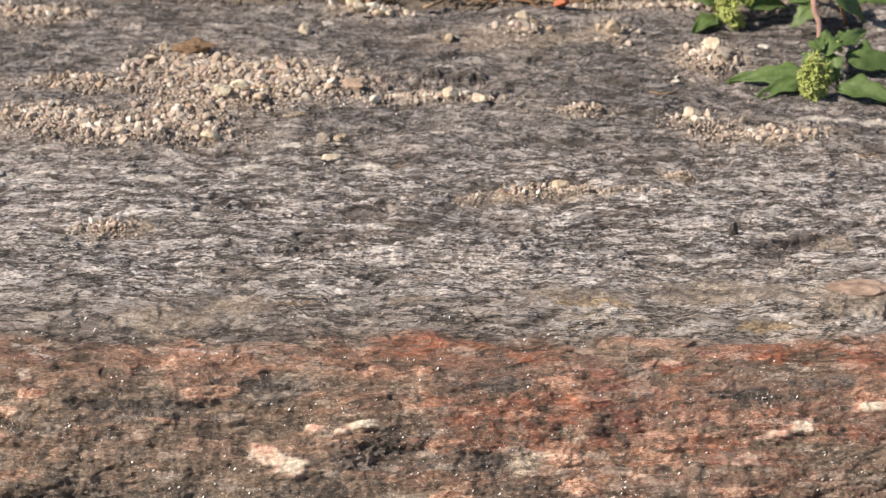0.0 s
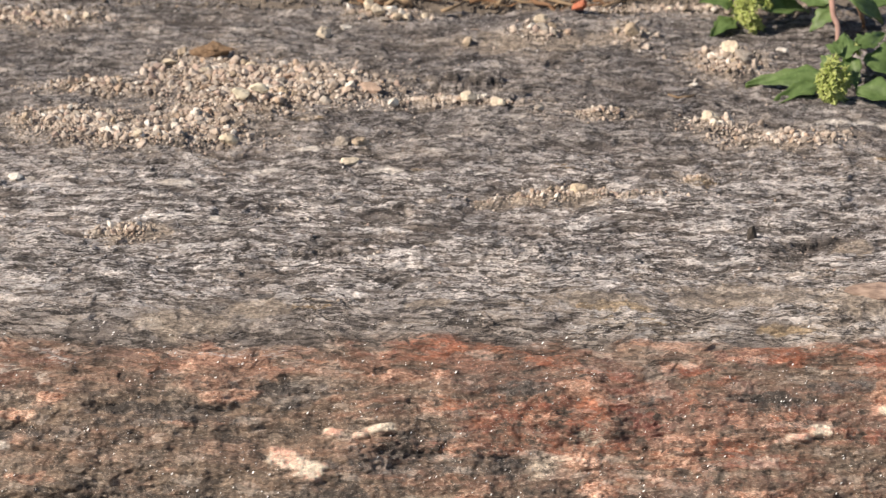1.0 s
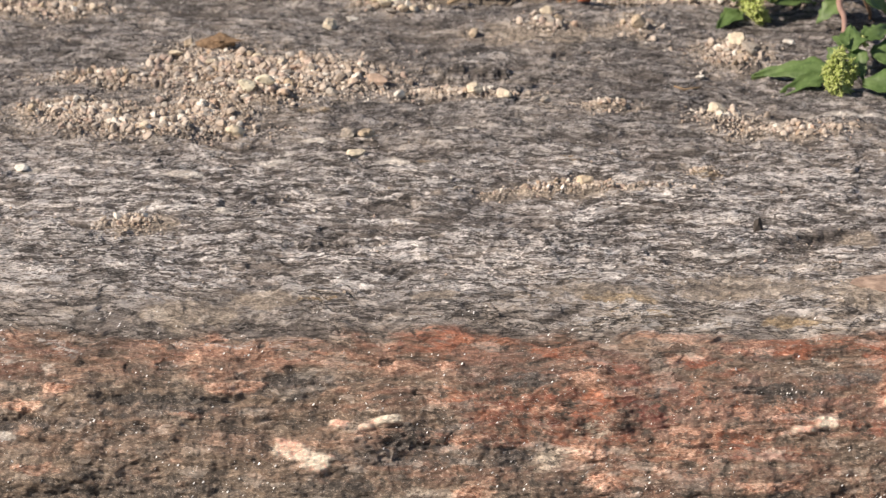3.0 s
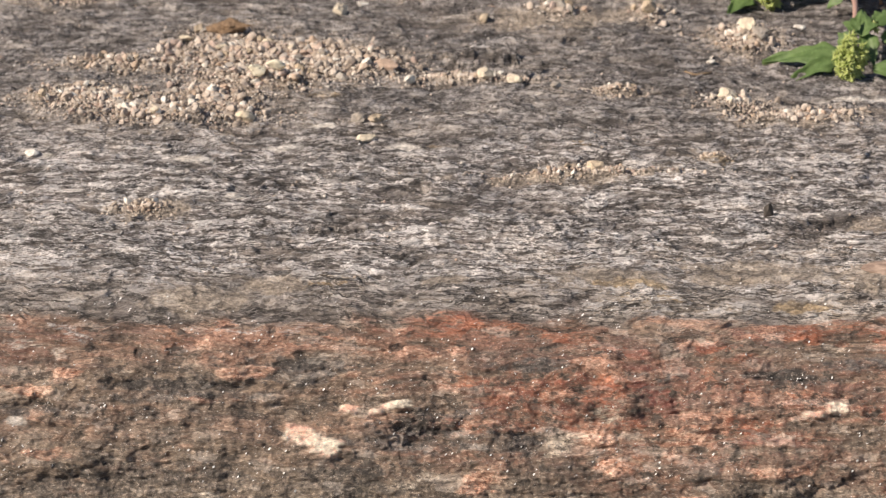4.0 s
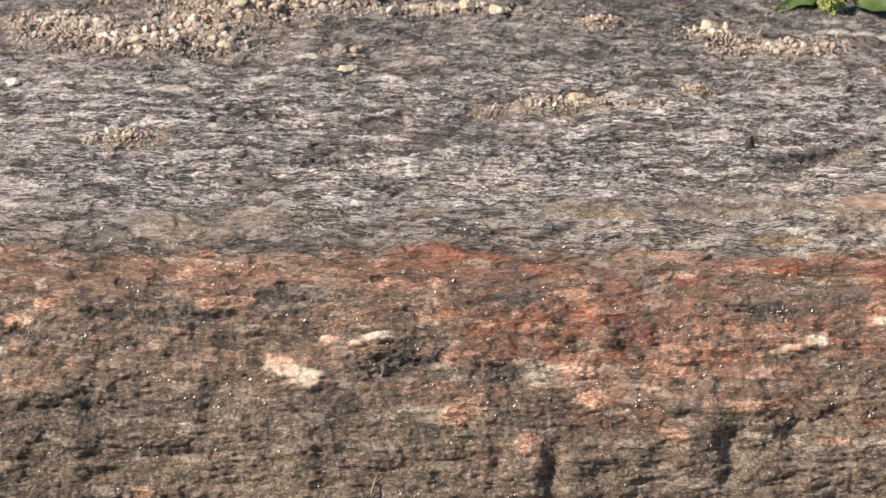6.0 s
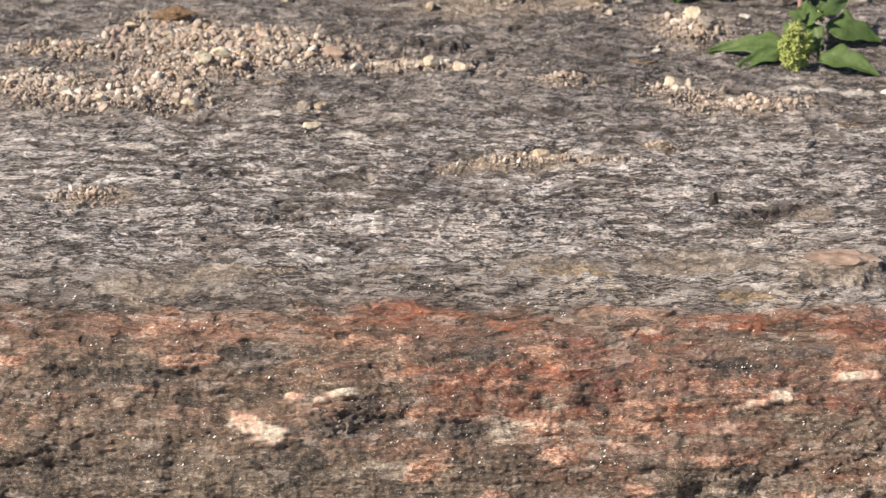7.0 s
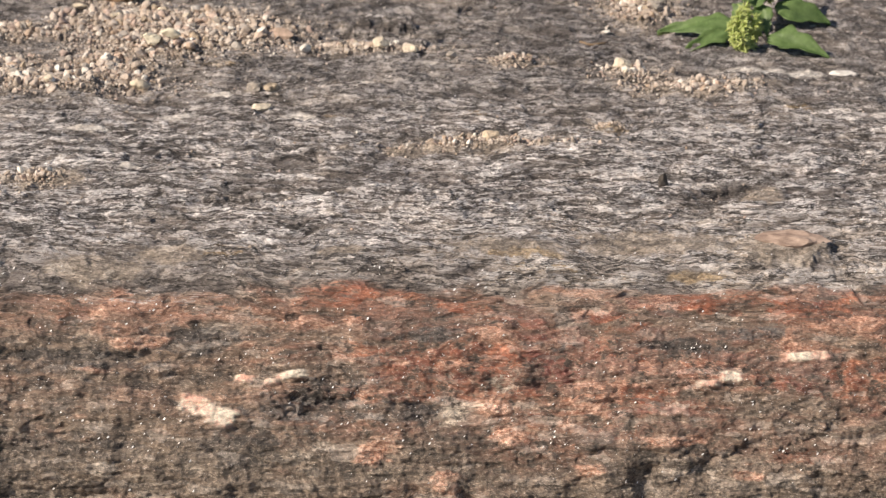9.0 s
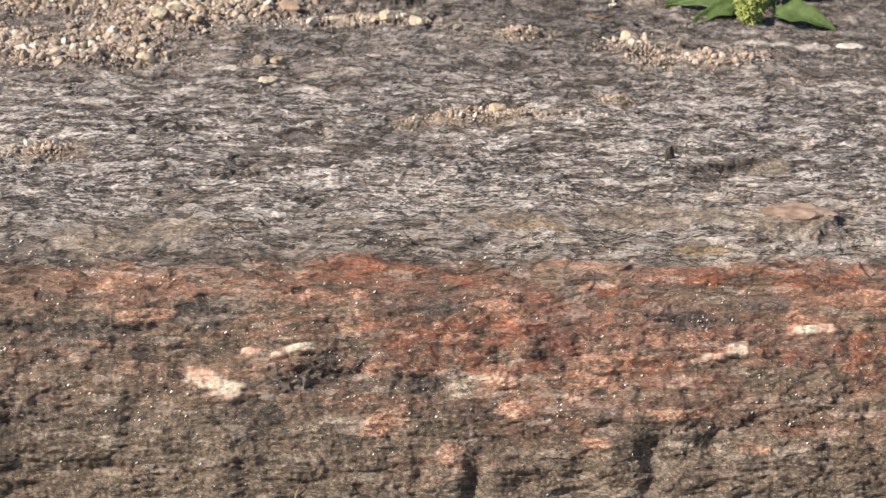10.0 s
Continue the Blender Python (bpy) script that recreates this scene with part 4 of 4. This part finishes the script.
weed("weed", "taller green weed rooted in the crack behind the slab", (138, 272),
     (([(138, 272, 0), (134, 264, 13), (129, 255, 13), (126, 248, 11)], 1.5, STEM),
      ([(154, 272, 0), (156, 268, 20), (160, 264, 36)], 1.5, STEM)),
     ((125, 243, 9, 6.6, 7.8, 560), (121, 250, 12, 6.5, 6.5, 500), (131, 250, 13, 4.5, 5.0, 240)),
     (((118, 248, 2.5), (107, 233, 1), 9, 0.12, 3, GREEN),
      ((118, 252, 10), (103, 249, 9), 13, 0.14, 3, GREEN),
      ((130, 247, 9), (153, 257, 4), 14, 0.14, 3, GREEN),
      ((134, 256, 14), (156, 262, 10), 14, 0.14, 3, GREEN),
      ((160, 238, 14), (149, 234, 5), 9, 0.16, 4, GREEN),
      ((158, 240, 15), (146, 250, 13), 12, 0.16, 3, GREEN),
      ((169, 242, 14), (176, 247, 2), 8, 0.10, 3, BROWN_LEAF),
      ((164, 220, 20), (181, 227, 9), 15, 0.14, 3, GREEN),
      ((170, 240, 18), (192, 236, 12), 16, 0.14, 3, GREEN),
      ((160, 246, 20), (172, 252, 18), 14, 0.14, 3, GREEN)))


# ---- litter at the back ----
def litter():
    rng = np.random.default_rng(8)
    for k in range(60):
        x, s = rng.uniform(-42, 75), rng.uniform(263, 290)
        a, length = rng.uniform(-1.1, 1.1), rng.uniform(7, 24)
        pts = [spot(x + length * (u - 0.5) * math.cos(a), min(299, s + length * (u - 0.5) * math.sin(a) + 2 * math.sin(3 * u + k)), 1.0 + 3.0 * rng.uniform()) for u in (0, 0.33, 0.66, 1)]
        bm = tube(pts, [w * 0.0001 * (4 + k % 7) for w in (1, 1.1, 1, 0.5)], 6)
        me_ob = part("dry_twig", bm, STRAW if k % 3 else BROWN_LEAF, None)
        tagged(me_ob, "thin dry brown twig in the litter behind the slab", "twig", "dry litter")

    for line, thick, label in (([(83, 159, 0.4), (87, 157, 0.9), (92, 158, 1.0), (96, 164, 0.5)], 0.45, "pale curled dry stalk lying on the slab"),
                               ([(-28, -141, 0.2), (-27, -138, 1.6), (-26, -135, 2.6), (-24.5, -132, 3.0)], 0.3, "thin pale blade of dry grass in a hollow")):
        pts = [spot(*p) for p in line]
        bm = tube(pts, [thick * 0.001 * w for w in (1, 1, 0.9, 0.4)], 6)
        tagged(part("dry_stalk", bm, STRAW, None), label, "dry stalk")


litter()
